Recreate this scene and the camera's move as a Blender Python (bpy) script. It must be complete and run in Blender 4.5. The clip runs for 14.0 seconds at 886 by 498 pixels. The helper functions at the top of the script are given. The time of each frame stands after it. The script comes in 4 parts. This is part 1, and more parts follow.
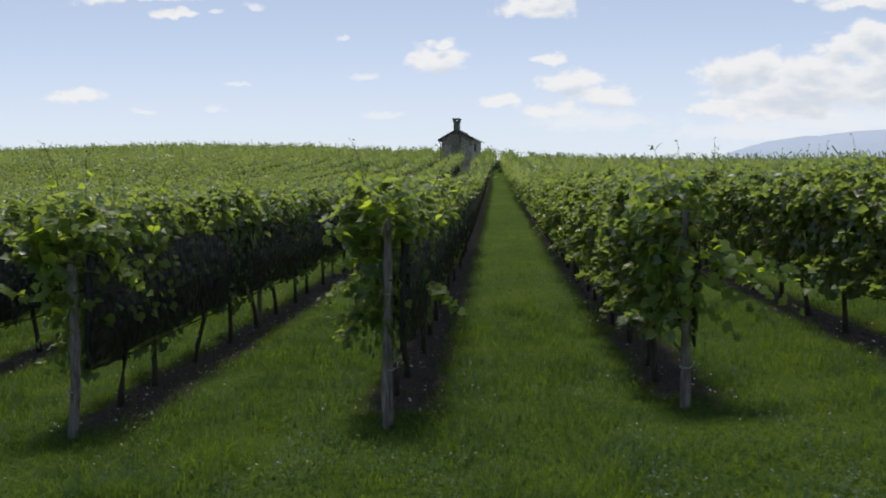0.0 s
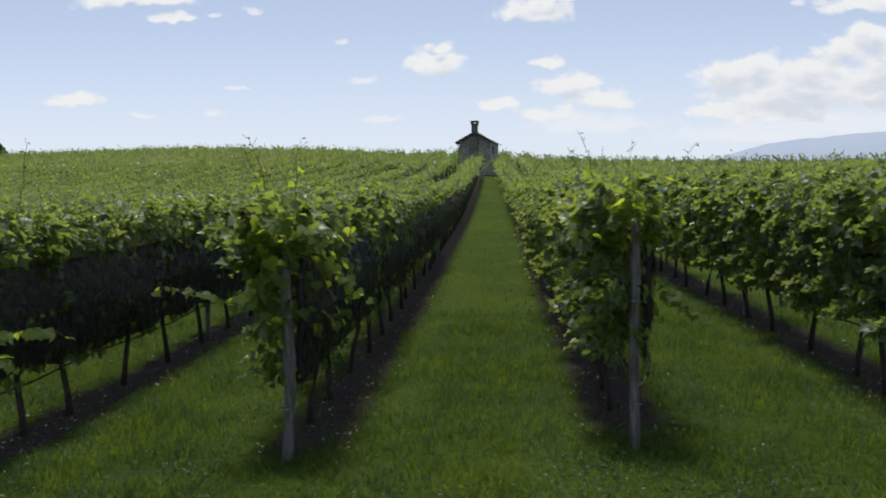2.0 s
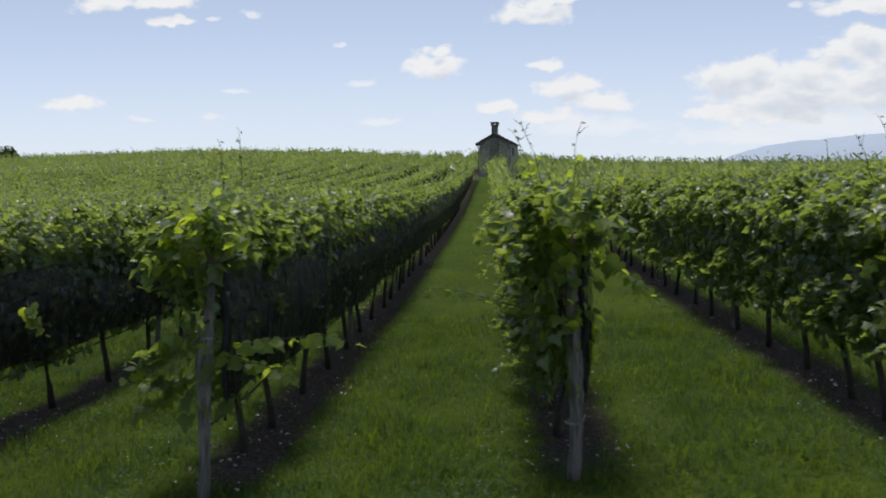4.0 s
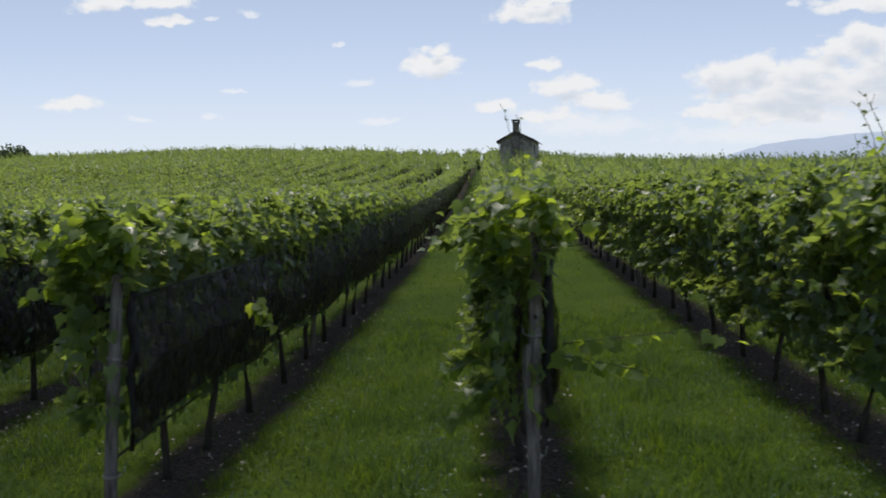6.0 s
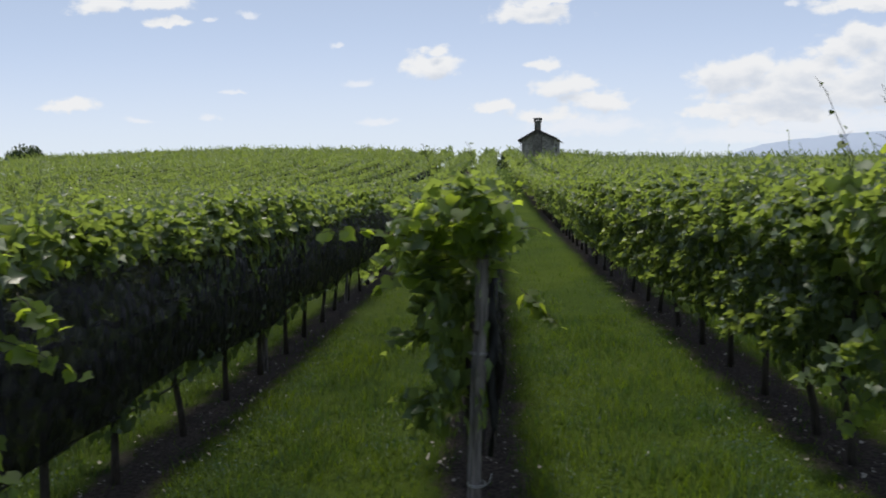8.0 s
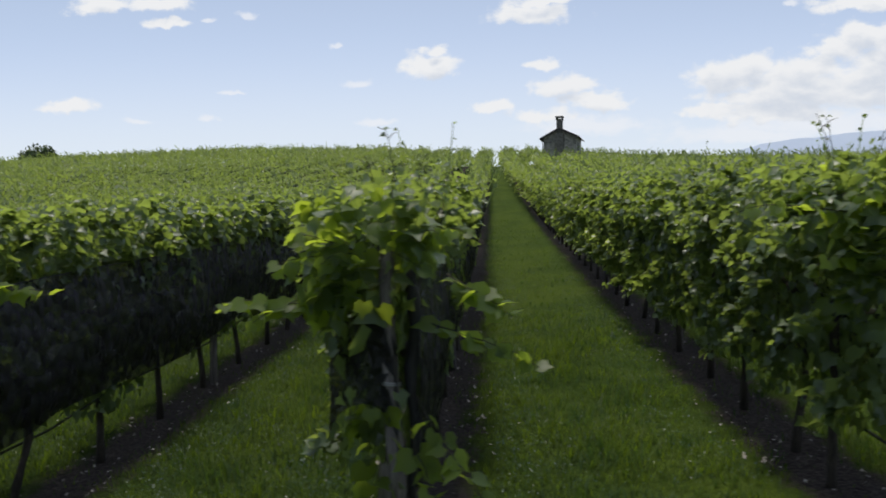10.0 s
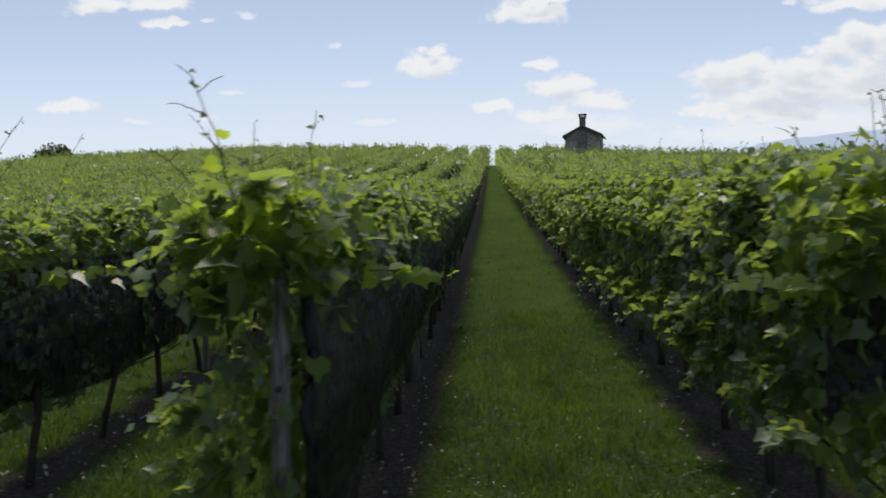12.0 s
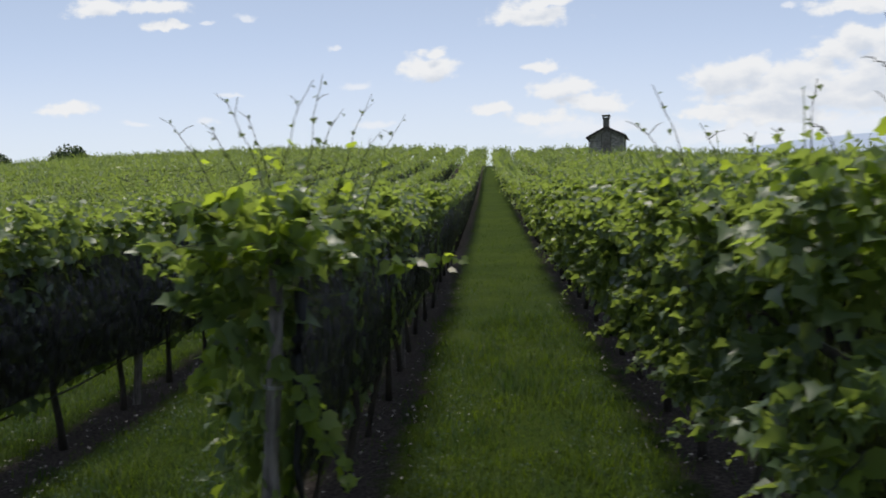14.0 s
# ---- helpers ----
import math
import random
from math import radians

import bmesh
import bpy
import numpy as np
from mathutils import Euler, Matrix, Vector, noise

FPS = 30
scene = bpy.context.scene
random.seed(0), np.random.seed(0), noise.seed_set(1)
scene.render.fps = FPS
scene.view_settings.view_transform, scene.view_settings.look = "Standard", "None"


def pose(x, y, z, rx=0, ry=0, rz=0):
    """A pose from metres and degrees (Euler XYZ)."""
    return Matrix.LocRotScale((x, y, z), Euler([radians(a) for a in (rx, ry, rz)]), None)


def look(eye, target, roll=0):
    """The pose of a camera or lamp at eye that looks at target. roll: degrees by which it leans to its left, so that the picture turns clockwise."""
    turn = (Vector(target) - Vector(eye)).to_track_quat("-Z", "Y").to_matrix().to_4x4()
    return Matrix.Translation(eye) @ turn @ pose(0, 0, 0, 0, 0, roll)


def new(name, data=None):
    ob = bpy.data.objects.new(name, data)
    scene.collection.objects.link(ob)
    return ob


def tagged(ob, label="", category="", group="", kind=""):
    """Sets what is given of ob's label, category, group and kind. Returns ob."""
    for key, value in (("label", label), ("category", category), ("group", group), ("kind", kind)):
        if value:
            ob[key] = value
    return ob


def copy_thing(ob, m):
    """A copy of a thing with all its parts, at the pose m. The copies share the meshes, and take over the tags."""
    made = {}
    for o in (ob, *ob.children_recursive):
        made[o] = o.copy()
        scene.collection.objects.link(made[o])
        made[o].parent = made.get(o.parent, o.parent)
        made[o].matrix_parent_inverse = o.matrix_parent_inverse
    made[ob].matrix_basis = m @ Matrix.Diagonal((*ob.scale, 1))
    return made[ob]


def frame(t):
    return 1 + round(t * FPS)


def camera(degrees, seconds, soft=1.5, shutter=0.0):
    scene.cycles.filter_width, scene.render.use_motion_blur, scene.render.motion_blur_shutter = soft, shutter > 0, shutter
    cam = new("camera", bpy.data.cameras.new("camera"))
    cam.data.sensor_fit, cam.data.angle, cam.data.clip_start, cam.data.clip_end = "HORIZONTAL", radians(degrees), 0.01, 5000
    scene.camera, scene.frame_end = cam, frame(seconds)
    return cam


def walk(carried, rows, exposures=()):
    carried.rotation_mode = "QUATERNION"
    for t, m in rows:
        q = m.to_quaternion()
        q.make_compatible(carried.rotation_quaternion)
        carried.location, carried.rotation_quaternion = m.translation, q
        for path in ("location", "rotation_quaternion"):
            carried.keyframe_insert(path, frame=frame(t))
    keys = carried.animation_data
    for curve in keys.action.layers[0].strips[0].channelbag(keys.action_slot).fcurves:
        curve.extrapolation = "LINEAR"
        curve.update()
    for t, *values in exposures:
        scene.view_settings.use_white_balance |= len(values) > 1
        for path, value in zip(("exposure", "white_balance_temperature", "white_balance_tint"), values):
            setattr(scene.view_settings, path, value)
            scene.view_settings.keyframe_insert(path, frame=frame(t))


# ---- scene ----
cam = camera(63.0, 14.0, soft=1.75, shutter=0.4)
# seconds, eye, heading to the left of the rows, pitch, roll
PATH = [
    (0.0, (0.022, 0.128, 2.182), 4.21, -0.40, 0.43),
    (0.5, (-0.424, 0.213, 2.182), 4.19, -0.40, 0.40),
    (1.0, (-0.888, 0.303, 2.178), 4.16, -0.29, 0.36),
    (1.5, (-1.368, 0.396, 2.173), 4.14, -0.29, 0.32),
    (2.0, (-1.861, 0.492, 2.165), 4.12, -0.14, 0.28),
    (2.5, (-2.365, 0.589, 2.154), 4.10, 0.03, 0.24),
    (3.0, (-2.878, 0.686, 2.142), 4.07, 0.06, 0.20),
    (3.7, (-3.607, 0.821, 2.122), 4.05, 0.07, 0.15),
    (4.2, (-4.134, 0.916, 2.105), 4.03, 0.08, 0.11),
    (4.7, (-4.664, 1.008, 2.087), 4.01, 0.10, 0.07),
    (5.5, (-5.516, 1.150, 2.055), 3.98, 0.11, 0.01),
    (6.0, (-6.051, 1.234, 2.033), 3.96, 0.03, -0.03),
    (6.5, (-6.585, 1.313, 2.010), 3.94, -0.03, -0.07),
    (7.0, (-7.120, 1.389, 1.987), 3.92, 0.00, -0.10),
    (7.5, (-7.654, 1.459, 1.963), 3.91, 0.06, -0.14),
    (8.2, (-8.401, 1.550, 1.928), 3.89, 0.07, -0.18),
    (8.7, (-8.935, 1.609, 1.903), 3.87, 0.07, -0.21),
    (9.2, (-9.468, 1.664, 1.877), 3.86, 0.08, -0.24),
    (10.0, (-10.322, 1.741, 1.837), 3.83, 0.09, -0.28),
    (10.5, (-10.857, 1.784, 1.812), 3.82, 0.09, -0.30),
    (11.0, (-11.395, 1.822, 1.787), 3.81, 0.06, -0.32),
    (11.5, (-11.935, 1.857, 1.763), 3.80, 0.06, -0.34),
    (12.0, (-12.480, 1.889, 1.739), 3.79, 0.06, -0.35),
    (12.5, (-13.029, 1.919, 1.717), 3.78, 0.09, -0.37),
    (13.0, (-13.585, 1.946, 1.695), 3.77, 0.17, -0.37),
    (13.5, (-14.148, 1.973, 1.674), 3.76, 0.23, -0.38),
    (14.0, (-14.719, 1.999, 1.655), 3.75, 0.26, -0.38),
]


def aim(eye, yaw, pitch):
    a, b = radians(yaw), radians(pitch)
    return (eye[0] - 5 * math.sin(a) * math.cos(b), eye[1] + 5 * math.cos(a) * math.cos(b), eye[2] + 5 * math.sin(b))


walk(cam, [(t, look(eye, aim(eye, yaw, pitch), roll)) for t, eye, yaw, pitch, roll in PATH],
     exposures=[(0.0, 0.10), (14.0, 0.10)])

# ---------------------------------------------------------------- light
SUN_ELEVATION, SUN_LEFT = 80, 48      # degrees over the horizon, and to the left of the rows' direction
sun_dir = Vector((-math.sin(radians(SUN_LEFT)) * math.cos(radians(SUN_ELEVATION)),
                  math.cos(radians(SUN_LEFT)) * math.cos(radians(SUN_ELEVATION)), math.sin(radians(SUN_ELEVATION))))
sun = new("sun", bpy.data.lights.new("sun", "SUN"))
sun.data.energy, sun.data.angle, sun.data.color = 3.85, radians(13.0), (1.0, 0.93, 0.80)
sun.matrix_world = look(sun_dir * 60, (0, 0, 0))

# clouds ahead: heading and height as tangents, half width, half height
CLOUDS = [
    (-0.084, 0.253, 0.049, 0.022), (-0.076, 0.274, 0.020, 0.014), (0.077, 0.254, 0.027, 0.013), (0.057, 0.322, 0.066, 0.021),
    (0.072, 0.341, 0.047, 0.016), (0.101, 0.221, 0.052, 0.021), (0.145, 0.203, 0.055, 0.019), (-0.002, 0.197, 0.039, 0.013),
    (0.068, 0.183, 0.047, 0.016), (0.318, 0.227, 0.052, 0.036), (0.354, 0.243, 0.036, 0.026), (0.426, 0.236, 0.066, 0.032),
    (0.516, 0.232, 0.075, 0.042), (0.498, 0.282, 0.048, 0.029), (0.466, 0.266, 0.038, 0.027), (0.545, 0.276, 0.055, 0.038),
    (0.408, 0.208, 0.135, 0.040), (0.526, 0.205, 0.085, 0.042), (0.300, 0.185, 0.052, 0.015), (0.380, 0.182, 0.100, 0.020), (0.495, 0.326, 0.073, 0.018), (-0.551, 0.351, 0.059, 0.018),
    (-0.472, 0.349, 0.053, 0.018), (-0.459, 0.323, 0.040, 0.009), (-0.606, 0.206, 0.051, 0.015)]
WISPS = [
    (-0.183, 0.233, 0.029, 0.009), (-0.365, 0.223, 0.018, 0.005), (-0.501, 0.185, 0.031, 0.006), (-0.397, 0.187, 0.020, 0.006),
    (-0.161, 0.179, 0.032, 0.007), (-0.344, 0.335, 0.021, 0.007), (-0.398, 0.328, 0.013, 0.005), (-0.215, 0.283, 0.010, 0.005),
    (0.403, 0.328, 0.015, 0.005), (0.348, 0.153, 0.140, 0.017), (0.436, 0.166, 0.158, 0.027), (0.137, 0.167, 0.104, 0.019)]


class Nodes:
    """Short ways to add and link shader nodes."""

    def __init__(self, tree):
        self.tree = tree

    def add(self, kind):
        return self.tree.nodes.new(kind)

    def put(self, socket, value):
        if isinstance(value, bpy.types.NodeSocket):
            self.tree.links.new(value, socket)
        elif value is not None:
            socket.default_value = value

    def math(self, op, a, b=None, c=None, clamp=False):
        n = self.add("ShaderNodeMath")
        n.operation, n.use_clamp = op, clamp
        for s, v in zip(n.inputs, (a, b, c)):
            self.put(s, v)
        return n.outputs[0]

    def vec(self, op, a, b=None):
        n = self.add("ShaderNodeVectorMath")
        n.operation = op
        self.put(n.inputs[0], a)
        self.put(n.inputs[1], b)
        return n.outputs["Value"] if op in ("DOT_PRODUCT", "LENGTH") else n.outputs[0]

    def noise(self, vector, scale, detail=4.0, rough=0.55, distortion=0.0):
        n = self.add("ShaderNodeTexNoise")
        self.put(n.inputs["Vector"], vector)
        n.inputs["Scale"].default_value, n.inputs["Detail"].default_value = scale, detail
        n.inputs["Roughness"].default_value, n.inputs["Distortion"].default_value = rough, distortion
        return n.outputs["Fac"]

    def ramp(self, value, low, high, to_low=0.0, to_high=1.0, smooth=True):
        n = self.add("ShaderNodeMapRange")
        n.interpolation_type = "SMOOTHSTEP" if smooth else "LINEAR"
        for s, v in zip(n.inputs, (value, low, high, to_low, to_high)):
            self.put(s, v)
        return n.outputs[0]

    def mix(self, fac, a, b, kind="MIX"):
        n = self.add("ShaderNodeMixRGB")
        n.blend_type = kind
        self.put(n.inputs[0], fac)
        self.put(n.inputs[1], (*a, 1) if isinstance(a, tuple) else a)
        self.put(n.inputs[2], (*b, 1) if isinstance(b, tuple) else b)
        return n.outputs[0]


world = bpy.data.worlds.new("world")
scene.world = world
world.use_nodes = True
w = Nodes(world.node_tree)
sky = w.add("ShaderNodeTexSky")
sky.sky_type, sky.sun_disc, sky.altitude = "NISHITA", False, 150.0
sky.air_density, sky.dust_density, sky.ozone_density = 1.0, 1.2, 2.0
sky.sun_elevation, sky.sun_rotation = radians(SUN_ELEVATION), radians(-SUN_LEFT)
way = w.add("ShaderNodeTexCoord").outputs["Generated"]
split = w.add("ShaderNodeSeparateXYZ")
w.put(split.inputs[0], way)
ahead = w.math("MAXIMUM", split.outputs["Y"], 0.02)
flat = w.add("ShaderNodeCombineXYZ")
w.put(flat.inputs[0], w.math("DIVIDE", split.outputs["X"], ahead))
w.put(flat.inputs[1], w.math("DIVIDE", split.outputs["Z"], ahead))
plane = flat.outputs[0]
height = w.math("DIVIDE", split.outputs["Z"], ahead)


drift = w.add("ShaderNodeCombineXYZ")
w.put(drift.inputs[0], w.math("MULTIPLY", w.math("SUBTRACT", w.noise(plane, 22.0, 4.0), 0.5), 0.045))
w.put(drift.inputs[1], w.math("MULTIPLY", w.math("SUBTRACT", w.noise(w.vec("ADD", plane, (3.0, 5.0, 0.0)), 22.0, 4.0), 0.5), 0.03))
bent = w.vec("ADD", plane, drift.outputs[0])


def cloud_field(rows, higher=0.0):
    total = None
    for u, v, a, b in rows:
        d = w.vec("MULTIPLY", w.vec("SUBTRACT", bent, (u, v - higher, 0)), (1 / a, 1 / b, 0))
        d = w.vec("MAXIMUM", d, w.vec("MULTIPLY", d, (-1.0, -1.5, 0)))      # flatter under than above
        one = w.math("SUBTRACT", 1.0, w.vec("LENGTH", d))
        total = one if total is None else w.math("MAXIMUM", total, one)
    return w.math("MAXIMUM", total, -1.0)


stretched = w.vec("MULTIPLY", plane, (0.85, 1.55, 1.0))
puffs = w.noise(stretched, 26.0, 6.0, 0.55, 0.15)
fine = w.noise(stretched, 105.0, 5.0, 0.65)
lump = w.math("ADD", w.math("MULTIPLY", w.math("SUBTRACT", puffs, 0.5), 1.65), w.math("MULTIPLY", w.math("SUBTRACT", fine, 0.5), 0.4))
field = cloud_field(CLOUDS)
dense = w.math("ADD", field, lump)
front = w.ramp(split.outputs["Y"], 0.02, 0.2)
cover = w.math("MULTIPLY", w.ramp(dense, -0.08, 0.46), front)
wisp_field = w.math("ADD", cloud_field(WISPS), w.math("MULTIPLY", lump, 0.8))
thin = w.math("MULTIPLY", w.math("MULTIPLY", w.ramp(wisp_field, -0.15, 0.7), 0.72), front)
# unseen broken cloud added overhead and behind, to brighten the fill from the sky
fill_deck = w.math("MULTIPLY", w.ramp(w.noise(way, 3.2, 6.0, 0.6), 0.47, 0.66), w.ramp(split.outputs["Y"], 0.25, 0.0))
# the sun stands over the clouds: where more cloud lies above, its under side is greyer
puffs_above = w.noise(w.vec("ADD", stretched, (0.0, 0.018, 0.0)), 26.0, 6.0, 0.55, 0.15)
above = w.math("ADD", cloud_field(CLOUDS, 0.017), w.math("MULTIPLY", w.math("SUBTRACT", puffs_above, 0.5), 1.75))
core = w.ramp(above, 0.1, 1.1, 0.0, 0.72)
cloud_colour = w.mix(core, (9.5, 9.6, 9.8), (6.2, 6.9, 8.1))
haze = w.ramp(height, 0.42, 0.12, 0.55, 0.92)
air = w.mix(w.math("MULTIPLY", haze, front), sky.outputs[0], w.mix(w.ramp(height, 0.08, 0.32), (8.75, 9.5, 10.3), (7.45, 8.75, 11.2)))
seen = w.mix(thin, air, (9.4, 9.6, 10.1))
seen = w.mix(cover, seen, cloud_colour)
seen = w.mix(fill_deck, seen, (9.0, 9.4, 10.0))
back = world.node_tree.nodes["Background"]
w.put(back.inputs[0], seen)
back.inputs[1].default_value = 0.084


# ---------------------------------------------------------------- materials
def material(name):
    m = bpy.data.materials.new(name)
    m.use_nodes = True
    n = Nodes(m.node_tree)
    return m, n, m.node_tree.nodes["Principled BSDF"], m.node_tree.nodes["Material Output"]


def bump(n, shader, height_value, strength, distance):
    b = n.add("ShaderNodeBump")
    b.inputs["Strength"].default_value, b.inputs["Distance"].default_value = strength, distance
    n.put(b.inputs["Height"], height_value)
    n.put(shader.inputs["Normal"], b.outputs[0])


def leaf_material(name, dark, light, glow, through_share, rough=0.42, island=True, gloss=0.45, turf=False):
    """A leaf: waxy upper side, light shining through, tint from leaf to leaf."""
    m, n, p, out = material(name)
    info = n.add("ShaderNodeNewGeometry").outputs["Random Per Island"] if island else n.add("ShaderNodeObjectInfo").outputs["Random"]
    place = n.add("ShaderNodeTexCoord").outputs["Object"]
    patch = n.noise(place, 1.3, 2.0)
    vein = n.noise(place, 60.0, 2.0)
    pick = n.math("ADD", n.math("MULTIPLY", info, 0.7), n.math("MULTIPLY", patch, 0.5), clamp=True)
    colour = n.mix(pick, dark, light)
    colour = n.mix(n.math("MULTIPLY", vein, 0.35), colour, tuple(c * 1.5 for c in light))
    thriving = 1.0
    if turf:
        # the turf grows poorer and weedier towards the far end of the field's edge
        along = n.add("ShaderNodeSeparateXYZ")
        n.put(along.inputs[0], place)
        thriving = n.ramp(n.math("ADD", along.outputs[0], n.math("MULTIPLY", patch, 3.0)), -12.0, -2.0, 0.72, 1.0)
        colour = n.mix(1.0, colour, thriving, "MULTIPLY")
        lush = n.ramp(n.math("ADD", n.math("MULTIPLY", n.noise(place, 1.9, 3.0, 0.6), 0.5), n.math("MULTIPLY", n.noise(place, 8.5, 3.0, 0.6), 0.5)), 0.42, 0.58)
        colour = n.mix(lush, n.mix(1.0, colour, (0.58, 0.74, 1.4), "MULTIPLY"), n.mix(1.0, colour, (1.24, 1.14, 0.72), "MULTIPLY"))
    n.put(p.inputs["Base Color"], colour)
    n.put(p.inputs["Roughness"], n.ramp(info, 0.0, 1.0, rough - 0.08, rough + 0.16))
    p.inputs["Specular IOR Level"].default_value = gloss
    t = n.add("ShaderNodeBsdfTranslucent")
    n.put(t.inputs["Color"], n.mix(1.0, n.mix(pick, tuple(c * 0.6 for c in glow), glow), n.mix(lush, n.mix(1.0, (0.46, 0.56, 1.0), thriving, "MULTIPLY"), n.mix(1.0, (1.21, 1.13, 0.8), thriving, "MULTIPLY")) if turf else (1.0, 1.0, 1.0), "MULTIPLY"))
    mix = n.add("ShaderNodeMixShader")
    mix.inputs[0].default_value = through_share
    n.put(mix.inputs[1], p.outputs[0])
    n.put(mix.inputs[2], t.outputs[0])
    n.put(out.inputs["Surface"], mix.outputs[0])
    return m


def plain_material(name, dark, light, scale, rough=0.85, relief=0.004, stretch=(1, 1, 1), metal=0.0, stain=None):
    """Two tints in coarse and fine noise, with relief."""
    m, n, p, out = material(name)
    place = n.vec("MULTIPLY", n.add("ShaderNodeTexCoord").outputs["Object"], stretch)
    grain = n.noise(place, scale, 6.0, 0.65)
    coarse = n.noise(place, scale * 0.13, 3.0)
    colour = n.mix(n.ramp(grain, 0.3, 0.7), dark, light)
    colour = n.mix(n.ramp(coarse, 0.42, 0.68, 0.0, 0.55), colour, stain or tuple(c * 0.6 for c in dark))
    n.put(p.inputs["Base Color"], colour)
    p.inputs["Roughness"].default_value, p.inputs["Metallic"].default_value = rough, metal
    if relief:
        bump(n, p, grain, 0.8, relief)
    return m


VINE_LEAF = leaf_material("vine_leaf", (0.031, 0.056, 0.031), (0.086, 0.122, 0.069), (0.43, 0.56, 0.090), 0.42, 0.44, gloss=0.55)
YOUNG_LEAF = leaf_material("young_vine_leaf", (0.034, 0.061, 0.022), (0.074, 0.111, 0.041), (0.52, 0.66, 0.055), 0.61, 0.5, island=False, gloss=0.34)
GRASS_BLADE = leaf_material("grass_blade", (0.022, 0.043, 0.010), (0.068, 0.115, 0.019), (0.185, 0.30, 0.021), 0.45, 0.62, gloss=0.2, turf=True)
CLOVER_LEAF = leaf_material("clover_leaf", (0.023, 0.052, 0.027), (0.050, 0.094, 0.055), (0.060, 0.125, 0.040), 0.25, 0.5, gloss=0.5, turf=True)
TREE_LEAF = leaf_material("tree_leaf", (0.020, 0.040, 0.014), (0.045, 0.08, 0.024), (0.06, 0.10, 0.02), 0.2, 0.5)
BARK = plain_material("vine_bark", (0.022, 0.018, 0.016), (0.068, 0.056, 0.047), 38.0, 0.92, 0.006, (1, 1, 0.22))
POST_WOOD = plain_material("weathered_wood", (0.042, 0.037, 0.037), (0.235, 0.212, 0.210), 40.0, 0.88, 0.006, (1, 1, 0.12), stain=(0.085, 0.078, 0.078))
STAKE_WOOD = plain_material("dark_wood", (0.045, 0.04, 0.04), (0.10, 0.09, 0.085), 46.0, 0.9, 0.004, (1, 1, 0.08))
WIRE = plain_material("galvanised_wire", (0.32, 0.32, 0.33), (0.52, 0.52, 0.53), 90.0, 0.42, 0.0, metal=0.9)
HOSE = plain_material("hose_plastic", (0.012, 0.012, 0.013), (0.022, 0.022, 0.024), 30.0, 0.5, 0.0)
SHOOT = plain_material("green_shoot", (0.016, 0.016, 0.008), (0.036, 0.030, 0.016), 40.0, 0.85, 0.0)
TIP_LEAF = leaf_material("shoot_tip_leaf", (0.024, 0.036, 0.020), (0.055, 0.075, 0.034), (0.18, 0.25, 0.05), 0.36, 0.5, island=False, gloss=0.3)
PALE_LEAF = plain_material("pale_dried_leaf", (0.30, 0.28, 0.23), (0.58, 0.55, 0.48), 16.0, 0.7, 0.0)
LITTER = plain_material("dry_leaf", (0.13, 0.115, 0.10), (0.40, 0.37, 0.34), 14.0, 0.8, 0.0)
STONE_WALL = plain_material("stone_wall", (0.13, 0.123, 0.118), (0.48, 0.455, 0.42), 3.2, 0.95, 0.03, (1, 1, 1.8), stain=(0.12, 0.113, 0.106))
PLASTER = plain_material("old_plaster", (0.28, 0.27, 0.255), (0.42, 0.405, 0.38), 5.0, 0.93, 0.012)
ROOF_TILE = plain_material("clay_tile", (0.16, 0.125, 0.105), (0.32, 0.25, 0.205), 6.0, 0.9, 0.02)
DARK_OPENING = plain_material("dark_opening", (0.012, 0.011, 0.010), (0.02, 0.018, 0.016), 4.0, 0.9, 0.0)
CHIMNEY_STONE = plain_material("chimney_stone", (0.12, 0.112, 0.10), (0.24, 0.225, 0.205), 7.0, 0.95, 0.015)



def net_material(name, dark, light, open_low, open_high):
    """Fine black knitted netting: dark threads with open holes between them, denser where it is bunched."""
    m, n, p, out = material(name)
    place = n.add("ShaderNodeTexCoord").outputs["Object"]
    folds = n.noise(n.vec("MULTIPLY", place, (1, 1, 2.2)), 5.0, 5.0, 0.65)
    # leaves press against it from behind, so that it clings in leaf-sized facets
    cling = n.add("ShaderNodeTexVoronoi")
    cling.inputs["Scale"].default_value = 13.0
    n.put(cling.inputs["Vector"], n.vec("ADD", n.vec("MULTIPLY", place, (1.0, 1.0, 0.7)), n.vec("MULTIPLY", n.add("ShaderNodeTexNoise").outputs["Color"], (0.15, 0.15, 0.15))))
    facet = n.add("ShaderNodeSeparateColor")
    n.put(facet.inputs[0], cling.outputs["Color"])
    fold_glint = n.math("ADD", n.math("MULTIPLY", folds, 0.55), n.math("MULTIPLY", facet.outputs[0], 0.45))
    # paler facets paint the glints of the leaves behind into the net's colour
    n.put(p.inputs["Base Color"], n.mix(n.math("POWER", fold_glint, 2.0), dark, light))
    p.inputs["Roughness"].default_value = 0.6
    p.inputs["Specular IOR Level"].default_value = 0.35
    bump(n, p, n.math("ADD", n.math("MULTIPLY", cling.outputs["Distance"], -1.0), n.math("MULTIPLY", facet.outputs[1], 0.5)), 0.9, 0.05)
    hole = n.add("ShaderNodeBsdfTransparent")
    mix = n.add("ShaderNodeMixShader")
    n.put(mix.inputs[0], n.ramp(fold_glint, 0.35, 0.65, open_low, open_high))
    n.put(mix.inputs[1], p.outputs[0])
    n.put(mix.inputs[2], hole.outputs[0])
    n.put(out.inputs["Surface"], mix.outputs[0])
    return m


